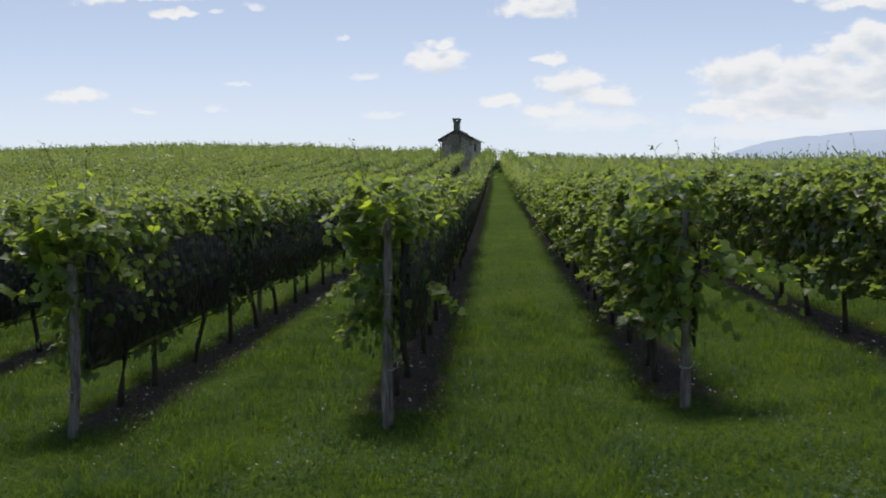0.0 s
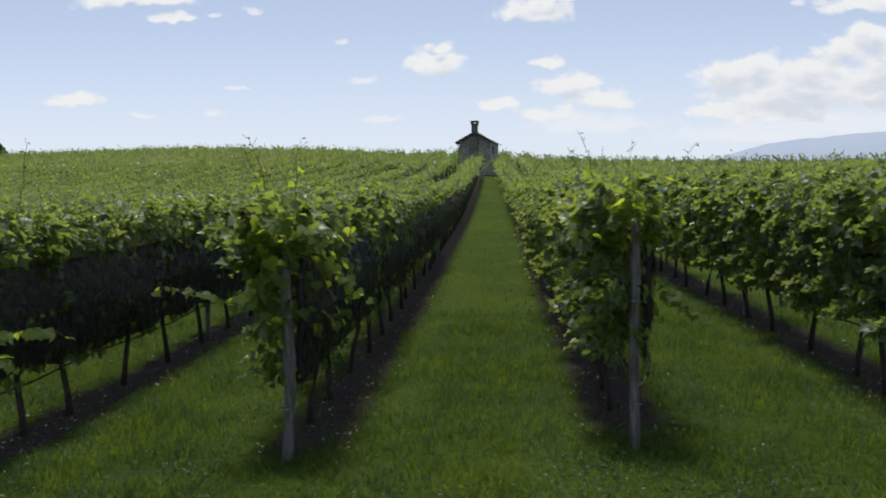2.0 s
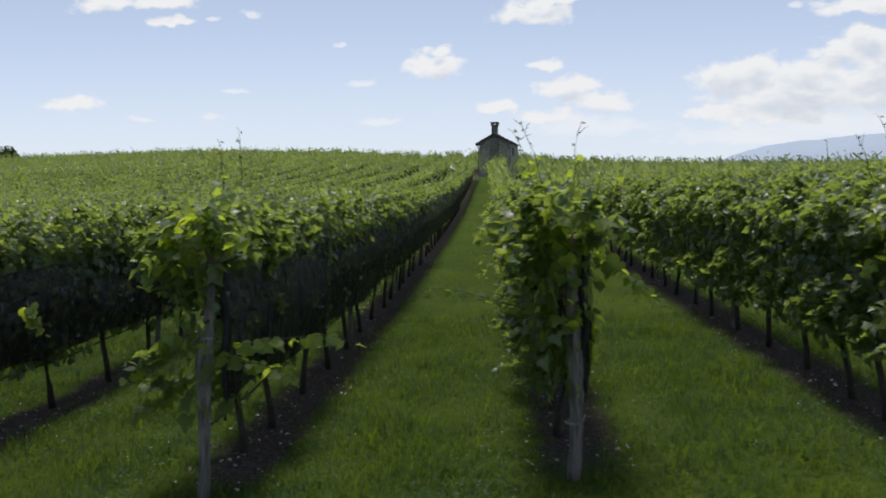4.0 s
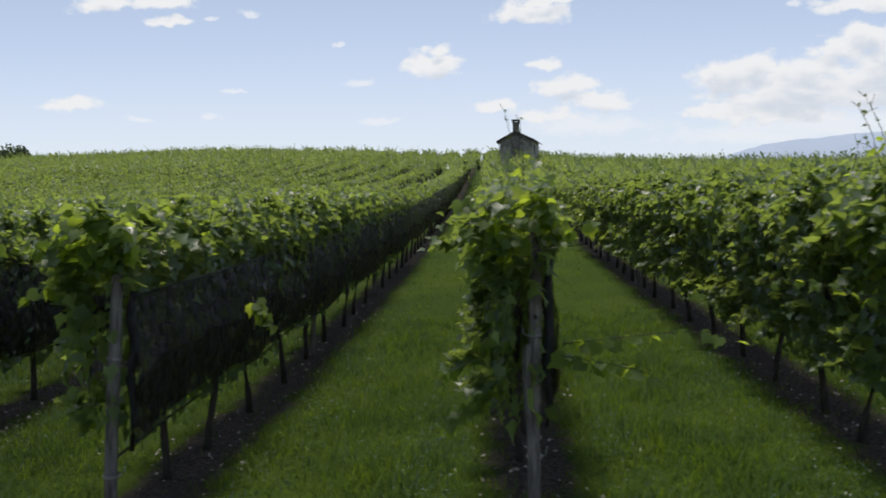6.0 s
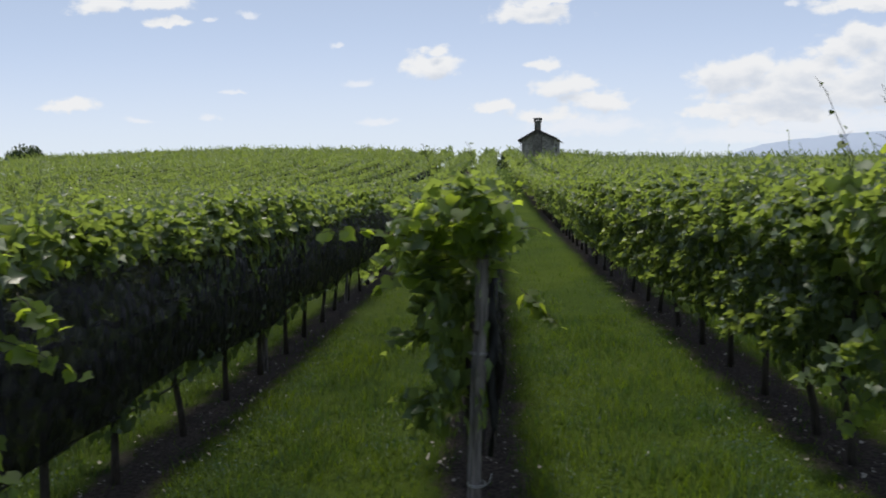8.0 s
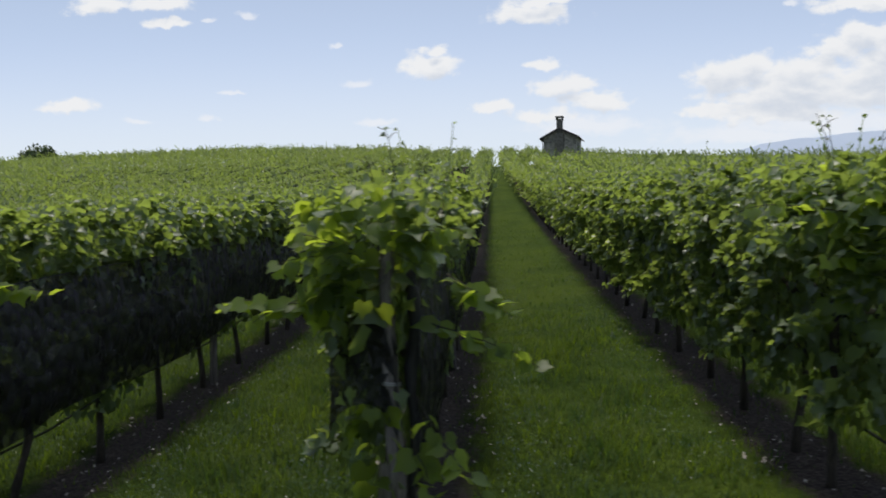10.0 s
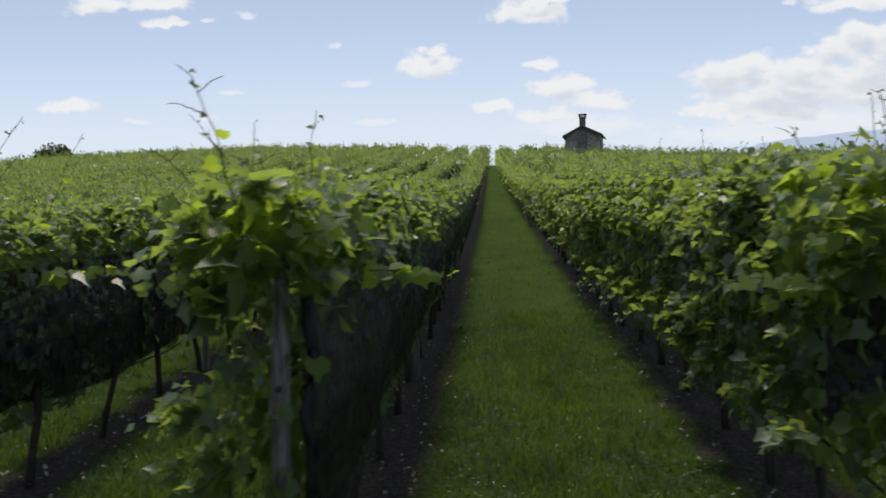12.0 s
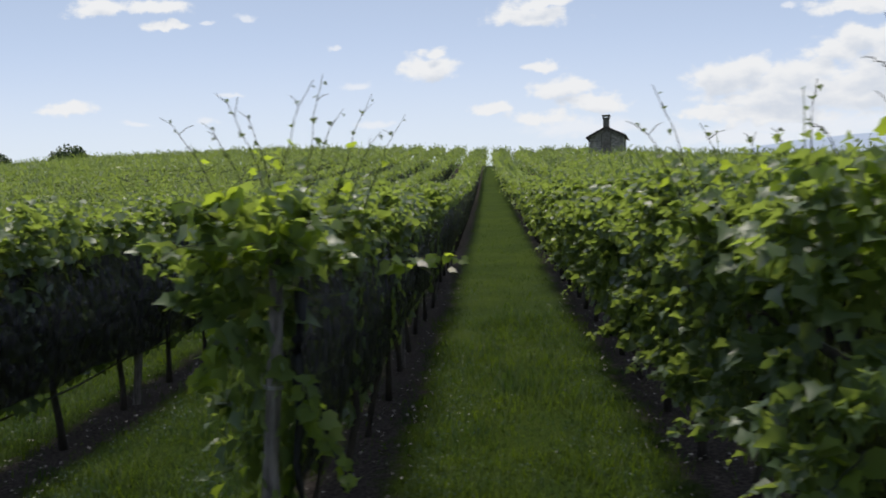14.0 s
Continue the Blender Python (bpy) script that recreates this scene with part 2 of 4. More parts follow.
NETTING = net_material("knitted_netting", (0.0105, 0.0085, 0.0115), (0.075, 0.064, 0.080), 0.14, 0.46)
SHADE_SHEET = net_material("shade_sheet", (0.006, 0.006, 0.007), (0.022, 0.021, 0.025), 0.04, 0.22)
LOW_DARK_NETTING = net_material("low_dark_netting", (0.007, 0.006, 0.007), (0.027, 0.023, 0.029), 0.15, 0.5)
DRAPE = plain_material("gathered_netting", (0.008, 0.008, 0.010), (0.026, 0.027, 0.032), 60.0, 0.75, 0.004, (1, 1, 0.3))
# ---------------------------------------------------------------- lie of the land and rows
PITCH = 2.48                       # metres from row to row
ROW_X0 = -0.82
SOIL_SHIFT = 0.01                  # how far the bare strip lies to one side of the trunks
ROW_PLACE = {-1: 1.57, 0: -0.82, 1: -3.40, 2: -5.81, 3: -8.28, 4: -10.77, 5: -13.28, 6: -15.70}
ROW_START = {-1: 6.15, 0: 5.88, 1: 5.74, 2: 5.53, 3: 5.31, 4: 4.92, 5: 4.58, 6: 5.22}
CREST_X = (-150, -90, -62, -40, -22, -12, -4, 4, 14, 30, 54, 120)
CREST_Z = (7.73, 9.84, 11.95, 12.6, 12.33, 11.7, 11.93, 10.9, 10.22, 9.36, 8.57, 7.79)
CREST = 88.0


def row_x(k):
    return ROW_PLACE.get(k, ROW_X0 - PITCH * k)


def row_end(k):
    return ROW_START.get(k, 5.95 + 0.1 * (row_x(k) + 0.82))


def ground_np(x, y):
    """Height of the field: gentle at the row ends, steeper towards the rounded crest, falling away behind it."""
    side = np.clip(x, -160, 160)
    foot = 0.72 + 0.045 * (np.clip(x, -30, 30) + 0.82) + 0.02 * (side - np.clip(x, -30, 30))
    top = np.interp(x, CREST_X, CREST_Z)
    t = y - 5.86
    span = CREST - 5.86
    bend = (top + 0.0011 * (CREST - 56) ** 2 - foot - 0.082 * span) / span ** 2
    rise = foot + 0.082 * t + bend * np.clip(t, 0, span) ** 2
    # rounded crest and the fall behind it
    over = np.clip(y - 56, 0, None)
    drop = 0.0011 * np.minimum(over, 60) ** 2 + 0.3 * np.clip(over - 60, 0, 60) + 0.082 * np.clip(t - span - 34, 0, None)
    far = np.maximum(np.abs(x) - 160, 0.0) * 0.05
    return np.maximum(rise - drop - far, -14.0)


def ground(x, y):
    return float(ground_np(np.array([x], float), np.array([y], float))[0])


def mesh_np(name, verts, faces, mat):
    """A mesh from arrays of vertices and of triangles or quads."""
    verts, faces = np.asarray(verts, np.float32), np.asarray(faces, np.int32)
    me = bpy.data.meshes.new(name)
    me.vertices.add(len(verts))
    me.vertices.foreach_set("co", verts.ravel())
    me.loops.add(faces.size)
    me.loops.foreach_set("vertex_index", faces.ravel())
    me.polygons.add(len(faces))
    me.polygons.foreach_set("loop_start", np.arange(0, faces.size, faces.shape[1], dtype=np.int32))
    me.update(calc_edges=True)
    me.materials.append(mat)
    return me


def finish(bm, name, mat, smooth=False):
    bmesh.ops.recalc_face_normals(bm, faces=bm.faces)
    me = bpy.data.meshes.new(name)
    bm.to_mesh(me)
    bm.free()
    me.materials.append(mat)
    if smooth:
        me.polygons.foreach_set("use_smooth", [True] * len(me.polygons))
    return me


def part(name, me, parent, label="", m=None):
    """One mesh object under a thing or a part."""
    ob = new(name, me)
    ob.parent = parent
    if m is not None:
        ob.matrix_basis = m
    if label:
        tagged(ob, label)
    return ob


def thing(name, m, label, category, group=""):
    ob = new(name)
    ob.empty_display_size = 0.2
    ob.matrix_basis = m
    return tagged(ob, label, category, group)


def tube(bm, points, radii, sides=6):
    """A bent tube through points into bm."""
    rings = []
    pts = [Vector(p) for p in points]
    for i, p in enumerate(pts):
        d = (pts[min(i + 1, len(pts) - 1)] - pts[max(i - 1, 0)]).normalized()
        a = d.orthogonal().normalized() if abs(d.z) > 0.99 else d.cross(Vector((0, 0, 1))).normalized()
        b = d.cross(a)
        rings.append([bm.verts.new(p + (a * math.cos(q) + b * math.sin(q)) * radii[i]) for q in [2 * math.pi * j / sides for j in range(sides)]])
    for r, s in zip(rings, rings[1:]):
        for j in range(sides):
            bm.faces.new((r[j], r[(j + 1) % sides], s[(j + 1) % sides], s[j]))
    bm.faces.new(rings[0][::-1])
    bm.faces.new(rings[-1])


# ---------------------------------------------------------------- ground
def ground_material():
    m, n, p, out = material("meadow_and_soil")
    place = n.add("ShaderNodeTexCoord").outputs["Object"]
    xyz = n.add("ShaderNodeSeparateXYZ")
    n.put(xyz.inputs[0], place)
    x, y = xyz.outputs[0], xyz.outputs[1]
    k = n.math("DIVIDE", n.math("SUBTRACT", x, ROW_X0 + SOIL_SHIFT), PITCH)
    off = n.math("MULTIPLY", n.math("ABSOLUTE", n.math("SUBTRACT", k, n.math("ROUND", k))), PITCH)
    ragged = n.math("ADD", off, n.math("MULTIPLY", n.math("SUBTRACT", n.noise(place, 3.2, 6.0, 0.75), 0.5), 0.8))
    end = n.math("SUBTRACT", y, n.math("ADD", 5.95, n.math("MULTIPLY", n.math("ADD", x, 0.82), 0.1)))
    end = n.math("ADD", end, n.math("MULTIPLY", n.math("SUBTRACT", n.noise(place, 1.5, 3.0), 0.5), 0.9))
    bare = n.math("MULTIPLY", n.ramp(ragged, 0.37, 0.17), n.ramp(end, -0.1, 0.6))
    clod = n.noise(place, 34.0, 6.0, 0.7)
    soil = n.mix(n.ramp(clod, 0.32, 0.72), (0.029, 0.024, 0.022), (0.098, 0.082, 0.075))
    tuft = n.noise(place, 26.0, 5.0, 0.7)
    broad = n.noise(place, 0.55, 4.0, 0.6)
    grass = n.mix(n.ramp(tuft, 0.3, 0.72), (0.022, 0.042, 0.008), (0.056, 0.092, 0.013))
    grass = n.mix(n.ramp(broad, 0.4, 0.62, 0.0, 0.6), grass, (0.066, 0.098, 0.012))
    grass = n.mix(n.ramp(n.noise(place, 1.9, 4.0, 0.65), 0.5, 0.7, 0.0, 0.4), grass, (0.028, 0.052, 0.010))
    grass = n.mix(1.0, grass, n.ramp(n.math("ADD", x, n.math("MULTIPLY", broad, 3.0)), -12.0, -2.0, 0.72, 1.0), "MULTIPLY")
    n.put(p.inputs["Base Color"], n.mix(bare, grass, soil))
    p.inputs["Roughness"].default_value = 0.95
    p.inputs["Specular IOR Level"].default_value = 0.08
    bump(n, p, n.math("ADD", tuft, n.math("MULTIPLY", clod, 0.6)), 0.9, 0.05)
    return m


def axis_steps(stops):
    """Positions along an axis: rows of start, end, step."""
    out = []
    for a, b, s in stops:
        out += list(np.arange(a, b - 1e-6, s))
    return np.array(out + [stops[-1][1]], float)


gx = axis_steps([(-4200, -400, 380), (-400, -90, 31), (-90, -28, 3.1), (-28, 14, 0.35), (14, 90, 3.8), (90, 400, 31), (400, 4200, 380)])
gy = axis_steps([(-400, -20, 38), (-20, 2, 2.2), (2, 22, 0.35), (22, 120, 2.0), (120, 400, 28), (400, 4600, 420)])
X, Y = np.meshgrid(gx, gy)
Z = ground_np(X.ravel(), Y.ravel())
near_mask = (np.abs(X.ravel() + 7) < 22) & (Y.ravel() > 0) & (Y.ravel() < 24)
rough = np.array([noise.noise((a * 0.9, b * 0.9, 0.0)) * 0.03 + noise.noise((a * 3.1, b * 3.1, 5.0)) * 0.012 if c else 0.0
                  for a, b, c in zip(X.ravel(), Y.ravel(), near_mask)])
nx = len(gx)
i, j = np.meshgrid(np.arange(nx - 1), np.arange(len(gy) - 1))
base = (j * nx + i).ravel()
me = mesh_np("ground", np.stack([X.ravel(), Y.ravel(), Z + rough], 1), np.stack([base, base + 1, base + nx + 1, base + nx], 1), ground_material())
me.polygons.foreach_set("use_smooth", [True] * len(me.polygons))
tagged(new("ground", me), "sloping grassy vineyard field with bare soil strips", "ground", kind="structure")

rng = np.random.default_rng(7)


def row_offset(x):
    """Metres from the middle of the nearest strip of bare soil."""
    k = np.round((ROW_X0 + SOIL_SHIFT - x) / PITCH)
    return np.abs(x - (ROW_X0 + SOIL_SHIFT - PITCH * k))


def blades(name, count, x0, x1, y0, y1, tall, wide, mat, label, skew=0.0):
    """Many single bent blades on the lanes between the rows."""
    x = rng.uniform(x0, x1, count)
    y = y0 + (y1 - y0) * rng.uniform(0, 1, count) ** 1.5 - skew * (x + 0.82)
    clump = np.array([noise.noise((a * 1.7, b * 1.7, 2.0)) for a, b in zip(x, y)])
    edge = 0.28 + rng.normal(0, 0.08, count) + 0.24 * np.array([noise.noise((a * 2.5, b * 2.5, 8.0)) for a, b in zip(x, y)])
    end = y - (5.95 + 0.1 * (x + 0.82))
    ok = (row_offset(x) > edge) | (end < 0.25) | (rng.uniform(0, 1, count) < 0.08)
    x, y, clump = x[ok], y[ok], clump[ok]
    n = len(x)
    h = tall * rng.uniform(0.4, 1.3, n) * (1 + 1.0 * clump) * np.clip(0.55 + 0.5 * row_offset(x) / 0.9, 0.6, 1.1)
    a = rng.uniform(0, 2 * math.pi, n)
    lean = rng.uniform(0.2, 1.5, n) * h
    s = wide * rng.uniform(0.6, 1.3, n)
    root = np.stack([x, y, ground_np(x, y) - 0.005], 1)
    side = np.stack([-np.sin(a), np.cos(a), 0 * a], 1) * s[:, None]
    bend = np.stack([np.cos(a), np.sin(a), 0 * a], 1) * lean[:, None]
    up = np.stack([0 * h, 0 * h, h], 1)
    mid = root + up * 0.6 + bend * 0.3
    v = np.stack([root - side, root + side, mid + side * 0.8, mid - side * 0.8, root + up + bend], 1).reshape(-1, 3)
    q = np.arange(n)[:, None] * 5
    f = np.concatenate([q + [0, 1, 2], q + [0, 2, 3], q + [3, 2, 4]], 0)
    return tagged(new(name, mesh_np(name, v, f, mat)), label, "grass", kind="stuff")


blades("grass", 165000, -20.5, 5.5, 4.25, 11.5, 0.105, 0.0035, GRASS_BLADE, "long unmown bright green grass between the rows", 0.085)
blades("near_grass", 9000, -24, 9, -3, 5.2, 0.12, 0.009, GRASS_BLADE, "long grass of the field edge in front of the rows")
blades("far_grass", 52000, -30, 16, 10, 32, 0.065, 0.007, GRASS_BLADE, "bright green grass lanes further up the slope")


def flakes(name, count, size, mat, label, on_soil, lift):
    """Small flat leaves lying on the soil or standing among the grass."""
    x = rng.uniform(-21, 6, count)
    y = 4.3 + 11 * rng.uniform(0, 1, count) ** 1.5 - 0.085 * (x + 0.82)
    end = y - (5.95 + 0.1 * (x + 0.82))
    soil = (row_offset(x) < 0.42) & (end > 0.1)
    patch = np.array([noise.noise((a * 1.3, b * 1.3, 4.0)) for a, b in zip(x, y)])
    near_strip = (row_offset(x) - 0.62) / 0.25
    ok = soil if on_soil else (~soil & (patch + 0.5 * rng.uniform(-1, 1, count) > -0.15 - 0.35 * np.clip((-x - 7) / 5, 0, 1) + 0.35 * np.minimum(near_strip ** 2, 2.0)))
    x, y = x[ok], y[ok]
    n = len(x)
    s = size * rng.uniform(0.5, 1.4, n)
    a = rng.uniform(0, 2 * math.pi, n)
    tilt = rng.normal(0, 0.45, (n, 2))
    e1 = np.stack([np.cos(a), np.sin(a), tilt[:, 0]], 1) * s[:, None]
    e2 = np.stack([-np.sin(a), np.cos(a), tilt[:, 1]], 1) * (s * 0.75)[:, None]
    c = np.stack([x, y, ground_np(x, y) + lift * rng.uniform(0.3, 1.2, n)], 1)
    v = np.stack([c - e1, c + e2, c + e1, c - e2], 1).reshape(-1, 3)
    f = np.arange(n)[:, None] * 4 + [0, 1, 2, 3]
    return tagged(new(name, mesh_np(name, v, f, mat)), label, "ground cover", kind="stuff")


flakes("clover", 280000, 0.0062, CLOVER_LEAF, "small round clover leaves among the grass", False, 0.09)
flakes("leaf_litter", 13000, 0.015, LITTER, "dry leaves and pale chips on bare soil", True, 0.035)

# ---------------------------------------------------------------- leaves
HALF = [(0.28, -0.04), (0.52, 0.26), (0.44, 0.60), (0.20, 0.68)]
OUTLINE = [(0.0, 0.10)] + HALF + [(0.0, 1.0)] + [(-a, b) for a, b in HALF[::-1]]


def leaf_shape(fold, droop):
    pts = [(0.0, 0.42, 0.0)] + [(a, b, fold * abs(a) - droop * b * b) for a, b in OUTLINE]
    return np.array(pts, float), np.array([(0, 1 + q, 1 + (q + 1) % len(OUTLINE)) for q in range(len(OUTLINE))])


MID_LEAF = (np.array([(0, 0.05, 0), (0.46, 0.12, 0.16), (0.42, 0.62, 0.10), (0, 1, -0.2), (-0.42, 0.62, 0.10), (-0.46, 0.12, 0.16)], float),
            np.array([(0, 1, 2), (0, 2, 3), (0, 3, 4), (0, 4, 5)]))
LOBES = [(0, 0.12, 0), (0.34, -0.06, 0.10), (0.54, 0.36, 0.16), (0.27, 0.56, 0.07), (0, 1, -0.2), (-0.27, 0.56, 0.07), (-0.54, 0.36, 0.16), (-0.34, -0.06, 0.10)]
LOBED_LEAF = (np.array([(0, 0.4, 0)] + LOBES, float), np.array([(0, 1 + q, 1 + (q + 1) % 8) for q in range(8)]))
SMALL_LEAF = (np.array([(0, 0, 0), (0.5, 0.45, 0.13), (0, 1, -0.18), (-0.5, 0.45, 0.13)], float), np.array([(0, 1, 2), (0, 2, 3)]))


def unit(v):
    return v / np.maximum(np.linalg.norm(v, axis=1, keepdims=True), 1e-6)


def lay_leaves(shape, pos, normal, tip, size):
    """Vertices and triangles of leaves laid at places with a normal and a tip direction."""
    tv, tf = shape
    nz = unit(normal)
    ty = unit(tip - nz * np.sum(tip * nz, 1, keepdims=True))
    tx = np.cross(ty, nz)
    v = (tv[None, :, 0:1] * tx[:, None] + tv[None, :, 1:2] * ty[:, None] + tv[None, :, 2:3] * nz[:, None]) * size[:, None, None] + pos[:, None]
    f = tf[None] + (np.arange(len(pos)) * len(tv))[:, None, None]
    return v.reshape(-1, 3), f.reshape(-1, 3)


def canopy(n, length, r, size, lumps=0.0, top_share=0.48, crown_wide=0.31, skirt_wide=1.0):
    """Places for n leaves of a row of that length; x across, y along, z up from the soil. A spreading crown
    droops over the wires, and a narrow skirt of older leaves hangs under it."""
    whole, n = n, int(n * 0.70)
    n1 = int(n * top_share)
    n2 = n - n1
    y = r.uniform(0, length, n)
    th = np.concatenate([r.uniform(-2.15, 1.5, n1), r.uniform(-1, 1, n2)])
    lump = np.array([noise.noise((b * 1.7 + lumps, t * 1.1, 3.0 + lumps)) for b, t in zip(y, th)])
    long = np.array([noise.noise((b * 0.9 + lumps, 7.0, t * 0.4)) for b, t in zip(y, th)])
    # crown
    t1, l1 = th[:n1], lump[:n1]
    deep = 1 - 0.5 * r.uniform(0, 1, n1) ** 2.0 + 0.30 * l1 + np.maximum(r.normal(0, 0.10, n1), -0.08)
    sx, cz = np.sin(t1), np.cos(t1)
    crown = np.stack([np.sign(sx) * np.abs(sx) ** 0.8 * crown_wide * deep, y[:n1], 1.58 + 0.30 * cz * deep - 0.05 * np.abs(sx)], 1)
    crown[:, 0] = np.where(crown[:, 0] > 0.12, 0.12 + (crown[:, 0] - 0.12) * 0.6, crown[:, 0])
    # the topmost leaves ride on short upright tips
    rise = (r.uniform(0, 1, n1) < 0.13) & (cz > 0.2)
    crown[:, 2] += np.where(rise, r.uniform(0.02, 0.17, n1), 0)
    crown_n = np.stack([sx * 0.5, r.normal(0, 0.5, n1), cz * 0.3 + 0.7], 1) + r.normal(0, 0.55, (n1, 3))
    crown_t = np.stack([sx * 0.6, r.normal(0, 0.8, n1), -0.35 + 0 * sx], 1) + r.normal(0, 0.6, (n1, 3))
    # broad leaves added in the middle of the crown block light through it
    inner = r.uniform(0, 1, n1) < 0.16
    crown[inner, 0] *= 0.6
    crown[inner, 2] = 1.32 + 0.3 * r.uniform(0, 1, inner.sum())
    crown_n[inner] = r.normal(0, 0.35, (inner.sum(), 3)) + (0, 0, 1.0)
    # skirt
    side = np.where(th[n1:] < 0, -1.0, 1.0)
    drop = r.uniform(0, 1, n2)
    hang = 0.53 - 0.26 * long[n1:] + 1.10 * (1 - drop)
    wide = (0.17 + 0.07 * (1 - drop)) * (1 - 0.8 * r.uniform(0, 1, n2) ** 2) + 0.05 * lump[n1:]
    skirt = np.stack([side * wide * skirt_wide, y[n1:], hang], 1)
    skirt[:, 0] = np.where(skirt[:, 0] > 0, skirt[:, 0] * 0.84, skirt[:, 0])     # held in by the netting
    flat = np.where(side > 0, 0.5, 1.0)[:, None]                                  # and pressed flat by it
    skirt_n = np.stack([side * 1.0, r.normal(0, 0.4, n2) * flat[:, 0], 0.3 + 0 * side], 1) + r.normal(0, 0.33, (n2, 3)) * flat
    skirt_t = np.stack([side * 0.25, r.normal(0, 0.45, n2), -0.8 + 0 * side], 1) + r.normal(0, 0.45, (n2, 3))
    # broad leaves added along the skirt's middle block light across the row
    heart = r.uniform(0, 1, n2) < 0.12
    skirt[heart, 0] *= 0.3
    broad = np.where(np.concatenate([inner, heart]), 1.5, np.where(np.concatenate([rise, heart]), 0.7, 1.0))
    # loose sprays of leaves that stick out of the crown and flanks
    n3 = whole - n
    count = max(4, int(length * 23))
    which = r.integers(0, count, n3)
    ang = r.uniform(-1.9, 1.45, count) - np.where(r.uniform(0, 1, count) < 0.5, 0.5, 0.0)
    low = r.uniform(0, 1, count) < 0.44
    sy = r.uniform(0, length, count)
    ang = np.where(low & (r.uniform(0, 1, count) < 0.97), -np.abs(ang), ang)
    root = np.stack([np.sin(ang) * np.where(low, 0.23, 0.28), sy, np.where(low, r.uniform(0.62, 1.45, count), 1.58 + 0.22 * np.cos(ang))], 1)
    aim_at = np.stack([np.sin(ang), r.normal(0, 0.55, count), np.where(low, 0.05, 0.55 * np.cos(ang) + 0.25)], 1) + r.normal(0, 0.25, (count, 3))
    reach = r.uniform(0.10, 0.38, count) * np.where(low, 0.75, 1.0) * np.where(ang > 0.7, 0.45, 1.0)
    f = r.uniform(0, 1, n3)
    spray = root[which] + unit(aim_at)[which] * (reach[which] * f)[:, None] + r.normal(0, 0.022, (n3, 3))
    spray[:, 2] -= 0.35 * reach[which] * f ** 2
    spray_n = np.stack([r.normal(0, 0.6, n3), r.normal(0.1, 0.6, n3), 0.7 + 0 * f], 1)
    spray_t = unit(aim_at)[which] + r.normal(0, 0.6, (n3, 3)) + (0, 0, -0.35)
    return (np.concatenate([crown, skirt, spray]), np.concatenate([crown_n, skirt_n, spray_n]), np.concatenate([crown_t, skirt_t, spray_t]),
            np.concatenate([size * r.uniform(0.5, 1.3, n) * broad, size * r.uniform(0.65, 1.3, n3) * (1.15 - 0.6 * f)]))


def foliage_mesh(name, n, length, r, size, shape, lumps, *shares):
    pos, nrm, tip, big = canopy(n, length, r, size, lumps, *shares)
    keep = (pos[:, 1] > -0.05) | (pos[:, 2] > 1.66) | (np.abs(pos[:, 0] - CROWN_SHIFT) > 0.14) | (not shares)     # no leaves before a row's post
    v, f = lay_leaves(shape, pos[keep], nrm[keep], tip[keep], big[keep])
    # a few thin shoots stand over the crown, with small leaves along them
    m = 4
    root = np.stack([r.normal(0, 0.14, m), r.uniform(0.1, length - 0.1, m), 1.66 + r.uniform(0, 0.1, m)], 1)
    top = root + np.stack([r.normal(0, 0.10, m), r.normal(0, 0.10, m), r.uniform(0.18, 0.52, m)], 1)
    at = np.linspace(0.25, 1.0, 6)
    spots = (root[:, None] + (top - root)[:, None] * at[None, :, None]).reshape(-1, 3)
    tv, tf = lay_leaves(SMALL_LEAF, spots, r.normal(0, 0.6, spots.shape) + (0, -0.3, 0.5), r.normal(0, 0.7, spots.shape) + (0, 0, 0.1),
                        np.tile(0.062 - 0.040 * at, m) * r.uniform(0.7, 1.3, len(spots)))
    thin = np.array([0.0035, 0, 0])
    cv = np.stack([root - thin, root + thin, top + thin * 0.5, top - thin * 0.5], 1).reshape(-1, 3)
    cq = np.arange(m)[:, None] * 4
    cf = np.concatenate([cq + [0, 1, 2], cq + [0, 2, 3]], 0)
    f = np.concatenate([f, tf + len(v), cf + len(v) + len(tv)])
    v = np.concatenate([v, tv, cv])
    v[:, 1] -= length / 2
    v[:, 0] -= CROWN_SHIFT
    me = mesh_np(name, v, f, VINE_LEAF)
    me.polygons.foreach_set("use_smooth", [True] * len(me.polygons))
    return me


def trunk_mesh(r):
    bm = bmesh.new()
    a, b = r.uniform(-0.10, 0.10, 2)
    pts = [(0, 0, -0.05), (a * 0.3, b * 0.4, 0.2), (a, b, 0.5), (a * 0.6, b * 1.3, 0.8), (a * 0.2, b * 0.8, 1.1)]
    tube(bm, pts, [0.036, 0.028, 0.026, 0.026, 0.033], 8)
    return finish(bm, "trunk", BARK, True)


def cordon_mesh(r):
    bm = bmesh.new()
    w1 = r.uniform(-0.04, 0.04, 4)
    tube(bm, [(w1[0], -0.5, 1.13), (w1[1], -0.2, 1.15), (0, 0, 1.1), (w1[2], 0.22, 1.16), (w1[3], 0.5, 1.13)], [0.012, 0.017, 0.026, 0.017, 0.012], 6)
    return finish(bm, "cordon", BARK, True)


